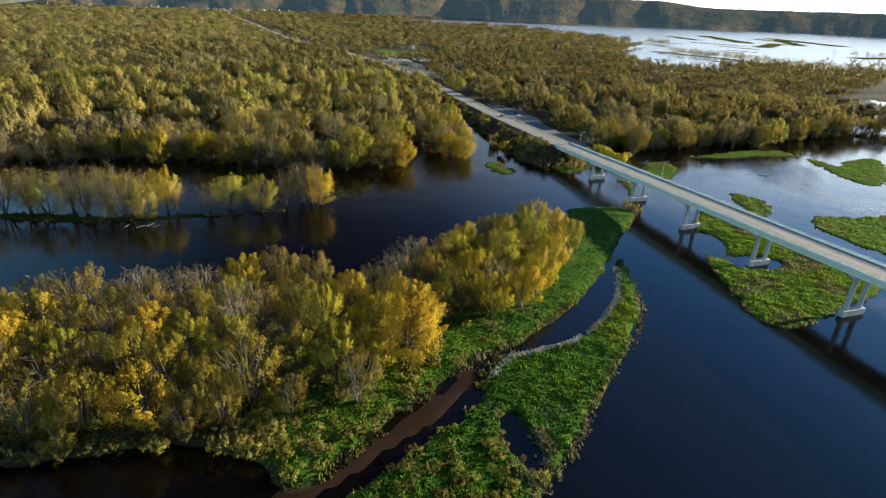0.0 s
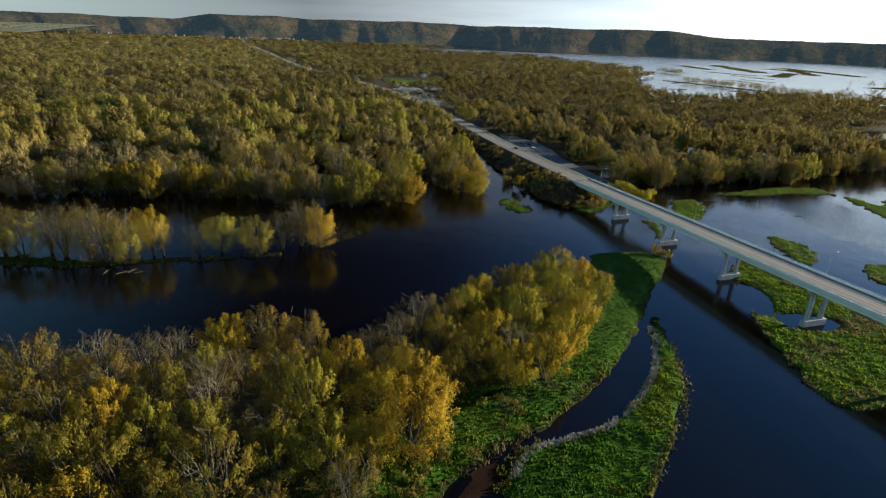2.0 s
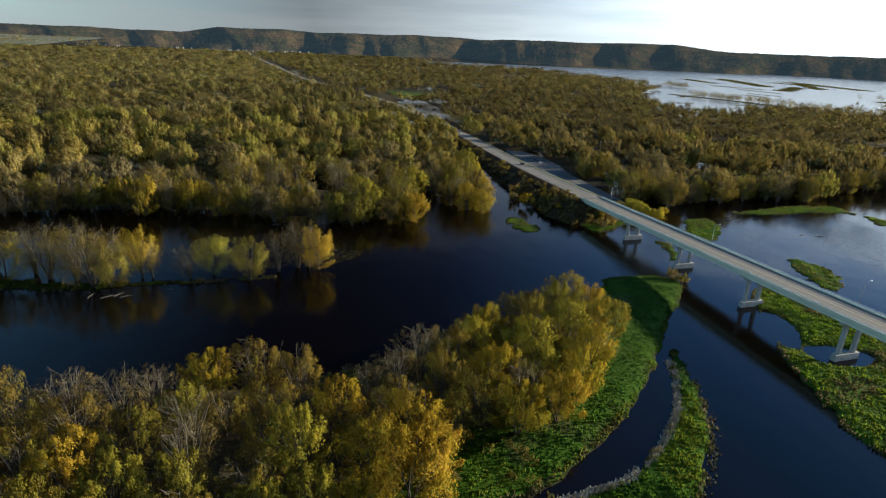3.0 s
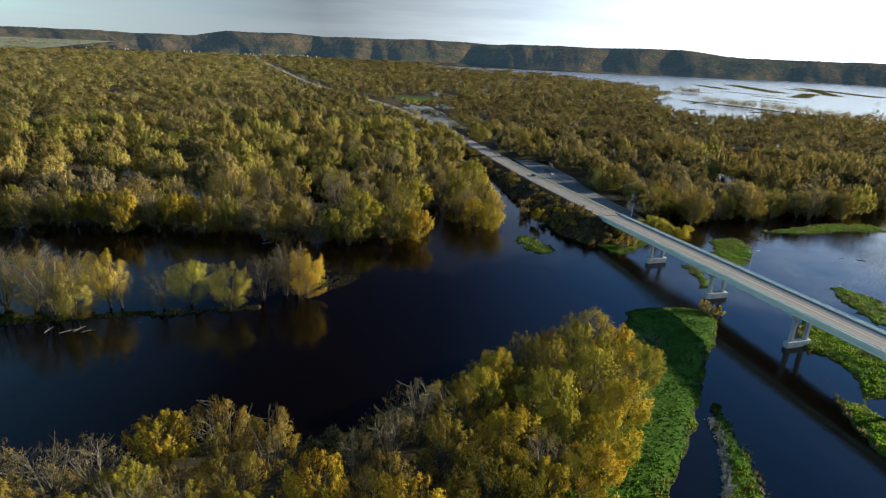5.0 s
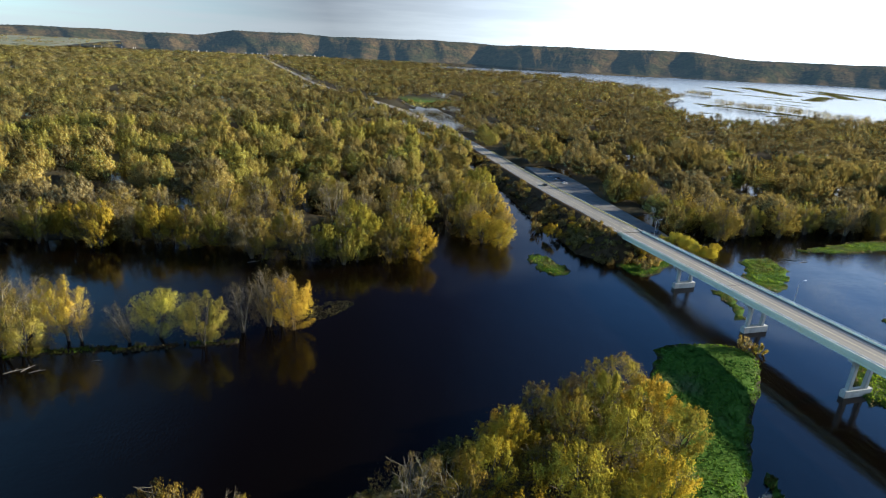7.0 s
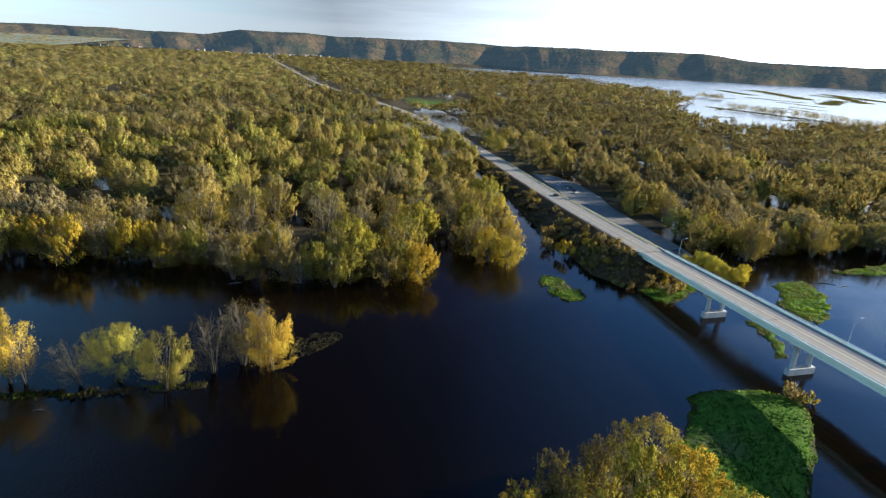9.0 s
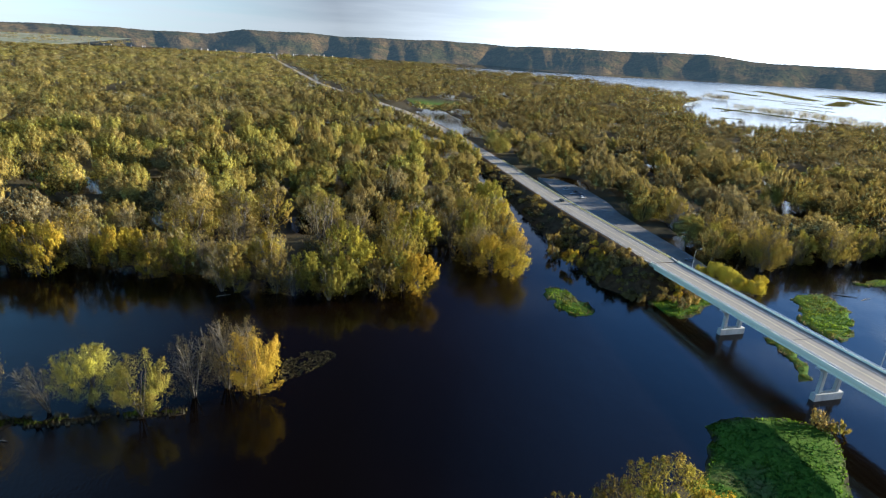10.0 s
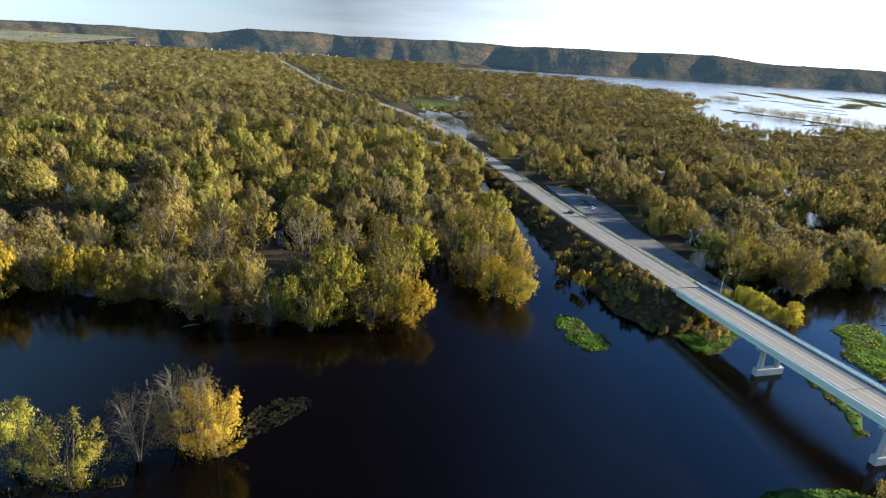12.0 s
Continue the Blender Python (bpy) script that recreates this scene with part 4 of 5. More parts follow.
# the very edge, where crowns hang over the flood water
def shore(pts, gap, kinds, h0, h1, inset):
    p = np.array(pts, dtype=float)
    for (ax, ay), (bx_, by_) in zip(p, p[1:]):
        ln = math.hypot(bx_ - ax, by_ - ay)
        for q in np.arange(0, ln, gap):
            u = (q + rf.uniform(-0.3, 0.3) * gap) / ln
            nx_, ny_ = -(by_ - ay) / ln, (bx_ - ax) / ln
            d = rf.uniform(*inset)
            x, y = ax + (bx_ - ax) * u + nx_ * d, ay + (by_ - ay) * u + ny_ * d
            kind, h = kinds[rf.integers(0, len(kinds))], rf.uniform(h0, h1)
            plant((WILLOW if rf.random() < 0.6 else EDGE)[kind][rf.integers(0, 2)], "forest_tree", LOOKS[kind] + " with its foot in flood water", "forest edge trees", x, y, -0.1, rf.uniform(0, 360), h / 20 * rf.uniform(0.75, 1.0), h / 20, (rf.uniform(-4, 4), rf.uniform(-4, 4)))


shore([(-420, 92), (-320, 84), (-241, 78), (-203, 67), (-184, 59), (-165, 52), (-140, 45), (-122, 38)], 6.5, ["brown", "bare", "olive", "yellow", "brown", "green", "bare", "brown"], 11, 22, (0, 17))
shore([(58, 47), (114, 54), (170, 47), (216, 63), (277, 66), (340, 69)], 8.5, ["bare", "bare", "brown", "bare", "brown", "olive"], 15, 20, (0, 8))
shore([(52, 62), (56, 110), (60, 170), (66, 215)], 8.5, ["bare", "brown", "bare", "olive", "brown"], 13, 19, (-12, -2))
# the golden tree and the point of willows at the forest's corner
for kind, x, y, h, wide in (("gold", -104, 47, 16, 1.1), ("yellow", -110, 49, 15, 1.1), ("brown", -118, 46, 14, 1.2), ("yellow", -62, 56, 14, 1.0), ("brown", -58, 66, 15, 1.0), ("yellow", -69, 64, 16, 1.1), ("gold", -53, 82, 15, 0.85), ("yellow", -49, 102, 15, 0.85), ("brown", -76, 74, 17, 1.2), ("yellow", -45, 124, 16, 0.85)):
    plant(WILLOW[kind][rf.integers(0, 2)], "forest_tree", LOOKS[kind] + " leaning over the channel", "forest edge trees", x, y, 0.1, rf.uniform(0, 360), h / 20 * wide, h / 20)


for x, y, h in ((44, 142, 14), (53, 146, 16), (62, 151, 15), (50, 138, 12), (70, 158, 15)):
    plant(EDGE["bare"][rf.integers(0, 2)], "forest_tree", "tall grey leafless tree beside the parking lot", "bare trees by the lot", x, y, 0.2, rf.uniform(0, 360), h / 20 * 0.8, h / 20)


def massed(name, label, x, y, h, r, hues, variants, z0, east_tone=-0.16, mat=None, lift=0.27):
    """Many trees joined into one piece of woodland."""
    V, F, H, Q, N, K, off = [], [], [], [], [], [], 0
    # tone puts stronger light into the western leaves' colour and dims the eastern ones
    tones = rf.normal(lift, 0.13, len(x)) + 0.55 * (fbm(x / 38, y / 38, 55, 2) - 0.5) - 0.22 * (1 - step01(hues, 0.05, 0.3)) + east_tone * step01(x, 30, 90) + 0.25 * step01(-x, 90, 240)
    which = rf.integers(0, len(variants), len(x))
    rot = rf.uniform(0, 2 * np.pi, len(x))
    for v, (cv, cf, ch, cn, ck) in enumerate(variants):
        sel = np.where(which == v)[0]
        if not len(sel):
            continue
        c, s = np.cos(rot[sel])[:, None], np.sin(rot[sel])[:, None]
        px = (cv[None, :, 0] * c - cv[None, :, 1] * s) * r[sel][:, None] + x[sel][:, None]
        py = (cv[None, :, 0] * s + cv[None, :, 1] * c) * r[sel][:, None] + y[sel][:, None]
        pz = cv[None, :, 2] * h[sel][:, None] + (z0[sel][:, None] if np.ndim(z0) else z0)
        V.append(np.stack([px, py, pz], -1).reshape(-1, 3))
        F.append((cf[None] + (np.arange(len(sel)) * len(cv))[:, None, None] + off).reshape(-1, 3))
        H.append((ch[None] + hues[sel][:, None]).ravel())
        Q.append(np.repeat(tones[sel], len(cv)))
        K.append(np.tile(ck, (len(sel), 1)))
        N.append(np.stack([cn[None, :, 0] * c - cn[None, :, 1] * s, cn[None, :, 0] * s + cn[None, :, 1] * c, np.repeat(cn[None, :, 2], len(sel), 0)], -1).reshape(-1, 3))
        off += len(sel) * len(cv)
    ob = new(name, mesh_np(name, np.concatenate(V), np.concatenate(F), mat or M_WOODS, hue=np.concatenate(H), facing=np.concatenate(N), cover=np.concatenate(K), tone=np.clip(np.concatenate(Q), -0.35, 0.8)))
    return tagged(ob, label, "trees", "", "stuff")


def unit_crowns(count, n, size, seed, low=0.2, stems=True, plumes=24, width=0.20):
    """Crowns of unit height and radius for massed woods, with a few stems."""
    out = []
    for i in range(count):
        r = np.random.default_rng(seed + i)
        V, F, H, C, T, N = crown_arrays(r, n, 18.0, 7.0, size, 0.0, low, plumes, width, 0.25, 0.25, 0.3, 0.6)
        cover = np.tile(COVER, (len(F), 1))
        if stems:
            tv, tf = tube_arrays([[(0, 0, -1, 0.22), (r.normal() * 0.5, r.normal() * 0.5, 9, 0.15), (r.normal(), r.normal(), 15, 0.05)] for _ in range(2)], 3)
            F = np.concatenate([F, tf[:, :3] + len(V), tf[:, (0, 2, 3)] + len(V)])
            V, H, N = np.concatenate([V, tv]), np.concatenate([H, np.full(len(tv), -0.6)]), np.concatenate([N, tv * (1, 1, 0) + (0, 0, 0.01)])
            cover = np.concatenate([cover, np.ones((len(tv), 3))])
        out.append((V / np.array((7.0, 7.0, 18.0)), F, H, N, cover))
    return out


tall = 15 + 12 * fbm(fx / 55, fy / 55, 88, 3)
m1 = np.arange(len(fx)) >= SINGLES
mid = m1 & (far < 345)
back = m1 & (far >= 345)
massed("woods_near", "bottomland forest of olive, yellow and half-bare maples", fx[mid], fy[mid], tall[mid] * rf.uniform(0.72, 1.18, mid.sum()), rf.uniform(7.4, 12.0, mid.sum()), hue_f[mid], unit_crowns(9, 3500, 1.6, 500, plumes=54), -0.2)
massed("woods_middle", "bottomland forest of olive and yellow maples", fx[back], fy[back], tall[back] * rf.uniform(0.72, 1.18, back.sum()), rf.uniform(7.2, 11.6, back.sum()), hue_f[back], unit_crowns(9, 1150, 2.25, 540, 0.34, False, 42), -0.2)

# thicker growth just behind the flooded edge
ex, ey = scatter(0, -420, 340, 40, 130, 12.5, rf)
e_in = np.maximum(depth_in(ex, ey, LEFT), depth_in(ex, ey, RIGHT))
keep = wooded(ex, ey) & (e_in > 9) & (e_in < 40) & (rf.random(len(ex)) > 0.12)
ex, ey = ex[keep], ey[keep]
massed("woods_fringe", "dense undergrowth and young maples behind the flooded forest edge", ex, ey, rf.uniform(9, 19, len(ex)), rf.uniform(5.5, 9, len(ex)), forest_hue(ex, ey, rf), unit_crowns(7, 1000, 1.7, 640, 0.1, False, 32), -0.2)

# woods further off: clumps that widen with distance
FX, FY, FR = [], [], []
r0 = 540.0
while r0 < 4300:
    s = max(18.0, r0 * 0.0195)
    for a in np.arange(-52, 60, np.degrees(s / r0)):
        FX.append(-145 + (r0 + rf.uniform(-0.45, 0.45) * s) * math.sin(radians(a + rf.uniform(-0.4, 0.4) * np.degrees(s / r0))))
        FY.append(-140 + (r0 + rf.uniform(-0.45, 0.45) * s) * math.cos(radians(a)))
        FR.append(s)
    r0 += s * 0.93
FX, FY, FR = np.array(FX), np.array(FY), np.array(FR)
keep = wooded(FX, FY) & (np.hypot(FX + 145, FY + 140) > 552)
az_f = np.degrees(np.arctan2(FX - EYE0[0], FY - EYE0[1]))
rad_f = np.hypot(FX - EYE0[0], FY - EYE0[1])
keep &= rad_f < np.interp(az_f, (-60, -9, -7, 10, 18), (3480, 3600, 3600, 3500, 3150))
keep &= fbm(FX / 40, FY / 40, 78, 3) > 0.36
FX, FY, FR = FX[keep], FY[keep], FR[keep]
far_h = (12 + 12 * fbm(FX / 70, FY / 70, 89, 3)) * rf.uniform(0.72, 1.18, len(FX))
far_hue = np.clip(forest_hue(FX, FY, rf) - 0.03, 0.02, 1)
near_f = np.hypot(FX + 145, FY + 140) < 1050
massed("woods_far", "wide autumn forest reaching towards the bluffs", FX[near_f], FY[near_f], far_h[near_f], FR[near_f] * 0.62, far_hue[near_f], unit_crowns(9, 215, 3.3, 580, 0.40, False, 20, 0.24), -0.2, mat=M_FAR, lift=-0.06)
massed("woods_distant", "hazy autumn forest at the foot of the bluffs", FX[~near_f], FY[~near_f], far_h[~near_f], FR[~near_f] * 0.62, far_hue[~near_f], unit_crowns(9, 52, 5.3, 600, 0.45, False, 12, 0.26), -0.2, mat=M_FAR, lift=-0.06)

# trees on the low islands of the lake
LX, LY = [], []
for x0, y0, x1, y1, n, w in ((949, 1246, 983, 1260, 14, 8), (954, 1201, 990, 1198, 26, 9), (758, 892, 790, 745, 74, 9), (790, 745, 818, 640, 44, 8), (818, 640, 860, 560, 30, 12), (1240, 800, 1420, 800, 30, 24)):
    for i in range(n):
        u = rf.random()
        LX.append(x0 + (x1 - x0) * u + rf.normal() * w)
        LY.append(y0 + (y1 - y0) * u + rf.normal() * w)
LX, LY = np.array(LX), np.array(LY)
massed("lake_woods", "small wooded islands in the open lake", LX, LY, rf.uniform(12, 18, len(LX)), rf.uniform(5, 7.5, len(LX)), np.clip(rf.normal(0.28, 0.08, len(LX)), 0, 1), unit_crowns(5, 120, 2.2, 620), -0.2)


# ---- grass, reeds and brush ----
def tufts(name, label, category, x, y, z, h, w, hue, blades, r, mat):
    """Bunches of leaning blades, joined into one piece."""
    n = len(x)
    a = r.uniform(0, 2 * np.pi, (n, blades))
    lean = r.uniform(0.15, 0.9, (n, blades)) * w[:, None]
    root = np.stack([x[:, None] + np.cos(a) * w[:, None] * 0.25, y[:, None] + np.sin(a) * w[:, None] * 0.25, np.repeat(z[:, None], blades, 1)], -1)
    tip = np.stack([x[:, None] + np.cos(a) * lean, y[:, None] + np.sin(a) * lean, z[:, None] + h[:, None] * r.uniform(0.6, 1.15, (n, blades))], -1)
    sd = np.stack([-np.sin(a), np.cos(a), np.zeros_like(a)], -1) * (w[:, None] * r.uniform(0.14, 0.3, (n, blades)))[..., None]
    V = np.stack([root - sd, root + sd, tip], axis=2).reshape(-1, 3)
    F = np.arange(len(V)).reshape(-1, 3)
    H = np.repeat(np.repeat(hue, blades) + r.normal(0, 0.05, n * blades), 3)
    # blades of a tuft together face up and outwards, over mounds a few metres wide
    e = 0.6
    gx_, gy_ = fbm(x / 2.6 + e, y / 2.6, 57, 2) - fbm(x / 2.6 - e, y / 2.6, 57, 2), fbm(x / 2.6, y / 2.6 + e, 57, 2) - fbm(x / 2.6, y / 2.6 - e, 57, 2)
    N = np.stack([np.cos(a) * 0.5 - 0.95 * gx_[:, None], np.sin(a) * 0.5 - 0.95 * gy_[:, None], np.full_like(a, 0.6)], -1)
    N /= np.linalg.norm(N, axis=2)[..., None]
    ob = new(name, mesh_np(name, V, F, mat, hue=H, facing=np.repeat(N.reshape(-1, 3), 3, axis=0)))
    return tagged(ob, label, category, "", "stuff")


rg = np.random.default_rng(41)
def grass_on(name, label, poly, per, h, base_hue, x_lo=-1e9, x_hi=1e9, inner=1e9, dry=0.25, size=0.75):
    lo, hi = poly.min(axis=0), poly.max(axis=0)
    lo[0], hi[0] = max(lo[0], x_lo), min(hi[0], x_hi)
    n = int((hi[0] - lo[0]) * (hi[1] - lo[1]) * per)
    x, y = rg.uniform(lo[0], hi[0], n), rg.uniform(lo[1], hi[1], n)
    d = depth_in(x, y, poly)
    z = height_at(x, y)
    ok = (z > 0.02) & (d > -2.5) & (d < inner)
    if poly is ISLAND:
        ok &= (y < -95 + 0.4 * (x + 84)) | (x > -64)
    x, y, z, d = x[ok], y[ok], z[ok], d[ok]
    patchy = fbm(x / 11, y / 11, 51, 3)
    hue = base_hue + (patchy - 0.5) * 0.5 + np.where(d < 1.5, dry * 2.3, 0) + np.where((patchy > 0.64), dry, 0) + rg.normal(0, 0.06, len(x))
    hh = h * (0.35 + 1.3 * fbm(x / 2.6, y / 2.6, 57, 2)) * rg.uniform(0.7, 1.2, len(x)) * np.where(d < 1.5, 1.6, 1.0)
    if poly is ISLAND:
        tip = step01(x, -92, -76)   # short, even growth; its darker teal hue holds the bridge's shade
        hh, hue = hh * (1 - 0.45 * tip), hue * (1 - 0.5 * tip) - 0.06 * tip
    return tufts(name, label, "grass", x, y, z - 0.05, hh, size * rg.uniform(0.7, 1.3, len(x)), hue, 5, rg, M_GRASS)


grass_on("island_grass", "tall green marsh grass along the island's bank", ISLAND, 2.6, 0.6, 0.18, x_lo=-195, inner=24, size=0.55)
grass_on("spit_grass", "dense green reeds with dry tan edges on a river spit", SPIT, 4.2, 0.6, 0.16, size=0.55)
grass_on("marsh_grass", "green and straw-coloured marsh grass below the bridge", UNDER, 2.6, 0.6, 0.47, dry=0.3, size=0.65)
def fringe(name, label, pts, width, per, h, mat):
    """Dead reeds along a line of the bank."""
    p = np.array(pts, dtype=float)
    seg = np.linalg.norm(np.diff(p, axis=0), axis=1)
    n = int(seg.sum() * per)
    q = rg.uniform(0, seg.sum(), n)
    cum = np.concatenate([[0], np.cumsum(seg)])
    x, y = np.interp(q, cum, p[:, 0]) + rg.normal(0, width, n), np.interp(q, cum, p[:, 1]) + rg.normal(0, width, n)
    ok = fbm(x / 2.5, y / 2.5, 63, 2) > 0.3
    x, y = x[ok], y[ok]
    tufts(name, label, "reeds", x, y, np.maximum(height_at(x, y), 0) - 0.05, h * rg.uniform(0.5, 1.3, len(x)), rg.uniform(0.35, 0.8, len(x)), np.zeros(len(x)), 5, rg, mat)


fringe("dead_reeds", "pale grey dead reeds along the spit's inner bank", [(-58, -106), (-63, -116), (-72, -128), (-86, -140), (-100, -147.5), (-113, -149), (-122, -150), (-130, -157)], 0.55, 30, 0.7, M_DEADREED)
fringe("tan_reeds", "tan clumps of dry reeds along the spit's river bank", [(-57, -116), (-68, -136), (-78, -148), (-92, -159), (-106, -171), (-115, -180), (-123, -187), (-130, -192), (-139, -198)], 0.9, 5, 0.9, M_DRYREED)
fringe("pond_reeds", "tan dry reeds round a small dark pond", [(-126, -186), (-127, -178), (-129, -190), (-133, -193), (-137, -188)], 1.0, 12, 1.0, M_DRYREED)
for poly in MATS:
    grass_on("weed_mat", "bright green floating weed mat", poly, 1.6, 0.5, 0.46, dry=0.15, size=0.7)
grass_on("bank_weeds", "dark weeds on the low bank of the flooded row", ROWBANK, 3.0, 0.8, 0.62)
wx, wy = rg.uniform(-156, -134, 2600), rg.uniform(-9, 10, 2600)
sel = (depth_in(wx, wy, ROWWEED) > 0) & (fbm(wx / 3, wy / 3, 61, 2) > 0.30)
wx, wy = wx[sel], wy[sel]
tufts("water_weeds", "pale sparse weeds floating by the golden tree", "weeds", wx, wy, np.full(len(wx), -0.05), rg.uniform(0.12, 0.3, len(wx)), rg.uniform(0.4, 0.9, len(wx)), np.full(len(wx), 0.88), 5, rg, M_GRASS)


def bush_meshes(seed, hue, n=330, size=0.8, h=3.4, r=2.4, bare=0.0):
    r_ = np.random.default_rng(seed)
    V, F, H, C, T, N = crown_arrays(r_, n, h, r, size, hue, 0.08, 16, 0.22, 0.3)
    crown = mesh_np("foliage", V, F, M_LEAF, hue=H, facing=N, cover=np.tile(COVER, (len(F), 1)), tone=np.full(len(V), 0.35))
    tv, tf = tube_arrays(bare_paths(r_, h, r, 8, 1.6), 3)
    return mesh_np("stem", tv, tf, M_TWIG), crown


BUSH = {kind: bush_meshes(700 + i, {"brown": 0.24}.get(kind, HUES[kind])) for i, kind in enumerate(("bare", "brown", "olive", "yellow", "lime", "gold"))}


def bush(kind, x, y, z, s, sz, group, label):
    t = thing("bush", label, "bush", group)
    t.matrix_world = pose(x, y, z, 0, 0, rg.uniform(0, 360)) @ Matrix.Diagonal((s, s, sz, 1))
    for nm, me in zip(("stem", "foliage"), BUSH[kind]):
        part(nm, me, t)


# yellow-green willows beside the bridge head
for i, (kind, hue) in enumerate((("willow", 0.67), ("turning_willow", 0.80))):
    BUSH[kind] = bush_meshes(730 + i, hue, 2600, 0.27)
for x, y, s, kind in ((26, 42, 2.4, "willow"), (28, 38, 2.3, "willow"), (29, 34, 1.9, "willow"), (31, 30, 1.7, "turning_willow"), (33, 27, 1.8, "turning_willow"), (36, 29, 1.6, "willow"), (46, 37, 1.2, "turning_willow"), (22, 46, 1.6, "willow")):
    bush(kind, x, y, 0.3, s, s * 1.15, "willow bushes by the bridge", "yellow-green willow bush beside the bridge head")
# brown scrub on the road bank and along its foot
scrub = []
for _ in range(400):
    y = rg.uniform(26, 300) if rg.random() < 0.62 else rg.uniform(26, 70)
    z_top = float(np.interp(y, ROAD[:, 1], ROAD[:, 2]))
    off = rg.uniform(9.5, 12 + z_top * 2.4) if y > 47 else rg.uniform(-6, 22)
    if y < 47 and (y > 36 and off < 8):
        continue
    x = float(np.interp(max(y, 47), ROAD[:, 1], ROAD[:, 0])) - off
    ground_z = float(height_at(x, y))
    if ground_z < 0.1 and off > 7 + z_top * 1.9:
        continue
    z = max(ground_z, z_top - (off - 7.5) / 1.9) if y > 47 else max(0.2, 10.1 - max(0, off - 8.4) * 0.53 - (43.2 - y) * 0.6)
    kind = ("bare", "brown", "bare", "bare", "bare", "brown", "bare", "brown", "bare", "olive", "gold")[rg.integers(0, 11)]
    s = rg.uniform(0.45, 1.25) if y > 47 else rg.uniform(0.35, 0.85)
    if y < 120:
        bush(kind, x, y, z - 0.2, s, s * rg.uniform(0.8, 1.3), "scrub on the road bank", "brown autumn scrub on the road bank")
    else:
        scrub.append((x, y, z - 0.2, s, HUES[kind]))
BRUSH = [(v / np.array((2.4, 2.4, 3.4)), f, h_, n_, np.tile(COVER, (len(f), 1))) for v, f, h_, _, _, n_ in (crown_arrays(np.random.default_rng(760 + i), 300, 3.4, 2.4, 0.8, 0.0, 0.06, 14, 0.22, 0.26) for i in range(5))]
sx, sy, sz_, ss, sh = np.array(scrub).T
far_scrub = massed("bank_scrub", "brown autumn scrub along the road bank", sx, sy, ss * 3.4, ss * 2.4, sh - 0.05, BRUSH, sz_)
far_scrub["category"] = "scrub"
# low tangled growth that covers the bank between the bushes
cover = []
for _ in range(1500):
    y = rg.uniform(48, 330)
    z_top = float(np.interp(y, ROAD[:, 1], ROAD[:, 2]))
    off = rg.uniform(9.2, 10 + z_top * 2.1)
    x = float(np.interp(y, ROAD[:, 1], ROAD[:, 0])) - off
    if fbm(np.array([x / 5]), np.array([y / 5]), 66, 2)[0] > 0.34:
        cover.append((x, y, max(float(height_at(x, y)), z_top - (off - 7.5) / 1.9) - 0.15, rg.uniform(0.7, 1.7), rg.choice((0.08, 0.16, 0.24, 0.20))))
cx_, cy_, cz_, cs_, ch_ = np.array(cover).T
massed("bank_undergrowth", "dark brown tangled undergrowth on the road bank", cx_, cy_, cs_ * 0.9, cs_ * 1.1, ch_, [tuple(a_[:300] if i_ != 1 else a_[:100] for i_, a_ in enumerate(b_)) for b_ in BRUSH], cz_, lift=-0.25)["category"] = "undergrowth"
px, py, ps = [], [], []
for _ in range(150):
    x = rg.uniform(-330, -183)
    px.append(x)
    py.append(float(np.interp(x, (-420, -260, -223, -204, -188), (-155, -157, -159, -161, -170))) + rg.uniform(-1.5, 9))
    ps.append(rg.uniform(1.6, 3.4))
for _ in range(760):
    x, y = rg.uniform(-200, -118), rg.uniform(-205, -128)
    d, e = float(depth_in(np.array([x]), np.array([y]), ISLAND)[0]), float(depth_in(np.array([x]), np.array([y]), SPIT)[0])
    if (1.0 < d < 17 and (x < -140 or rg.random() < 0.4)) or (e > 1.5 and (x < -148 or y < -188 or (x < -133 and rg.random() < 0.3))):
        px.append(x)
        py.append(y)
        ps.append(rg.uniform(0.7, 2.1))
for _ in range(90):
    x = rg.uniform(-165, -98)
    px.append(x)
    py.append(float(np.interp(x, (-165, -150, -125, -82), (-94, -93, -77, -65))) - rg.uniform(0.5, 11))
    ps.append(rg.uniform(1.5, 3.2))
px, py, ps = np.array(px), np.array(py), np.array(ps)
massed("island_brush", "low tangled olive and tan brush on the island shore", px, py, ps * 1.25, ps, np.clip(rg.normal(0.42, 0.1, len(px)), 0.1, 0.8), BRUSH, 0.35)["category"] = "brush"
for x, y, s, kind in ((-14, -50, 1.3, "brown"), (-11, -53, 1.0, "olive"), (-5, 20, 1.2, "bare"), (2, 23, 1.0, "brown"), (-30, 66, 2.0, "gold"), (-33, 78, 1.6, "brown"), (-27, 92, 1.8, "brown"), (-24, 50, 1.3, "brown")):
    bush(kind, x, y, float(height_at(x, y)), s, s * 1.2, "", "scrubby bush at the water's edge")


# ---- bridge ----
BX, SPAN, Y_N = -0.4, 39.0, 42.0
HALF = 6.45
bridge = thing("bridge", "long two-lane girder bridge with pale blue-grey parapets on concrete piers", "bridge")


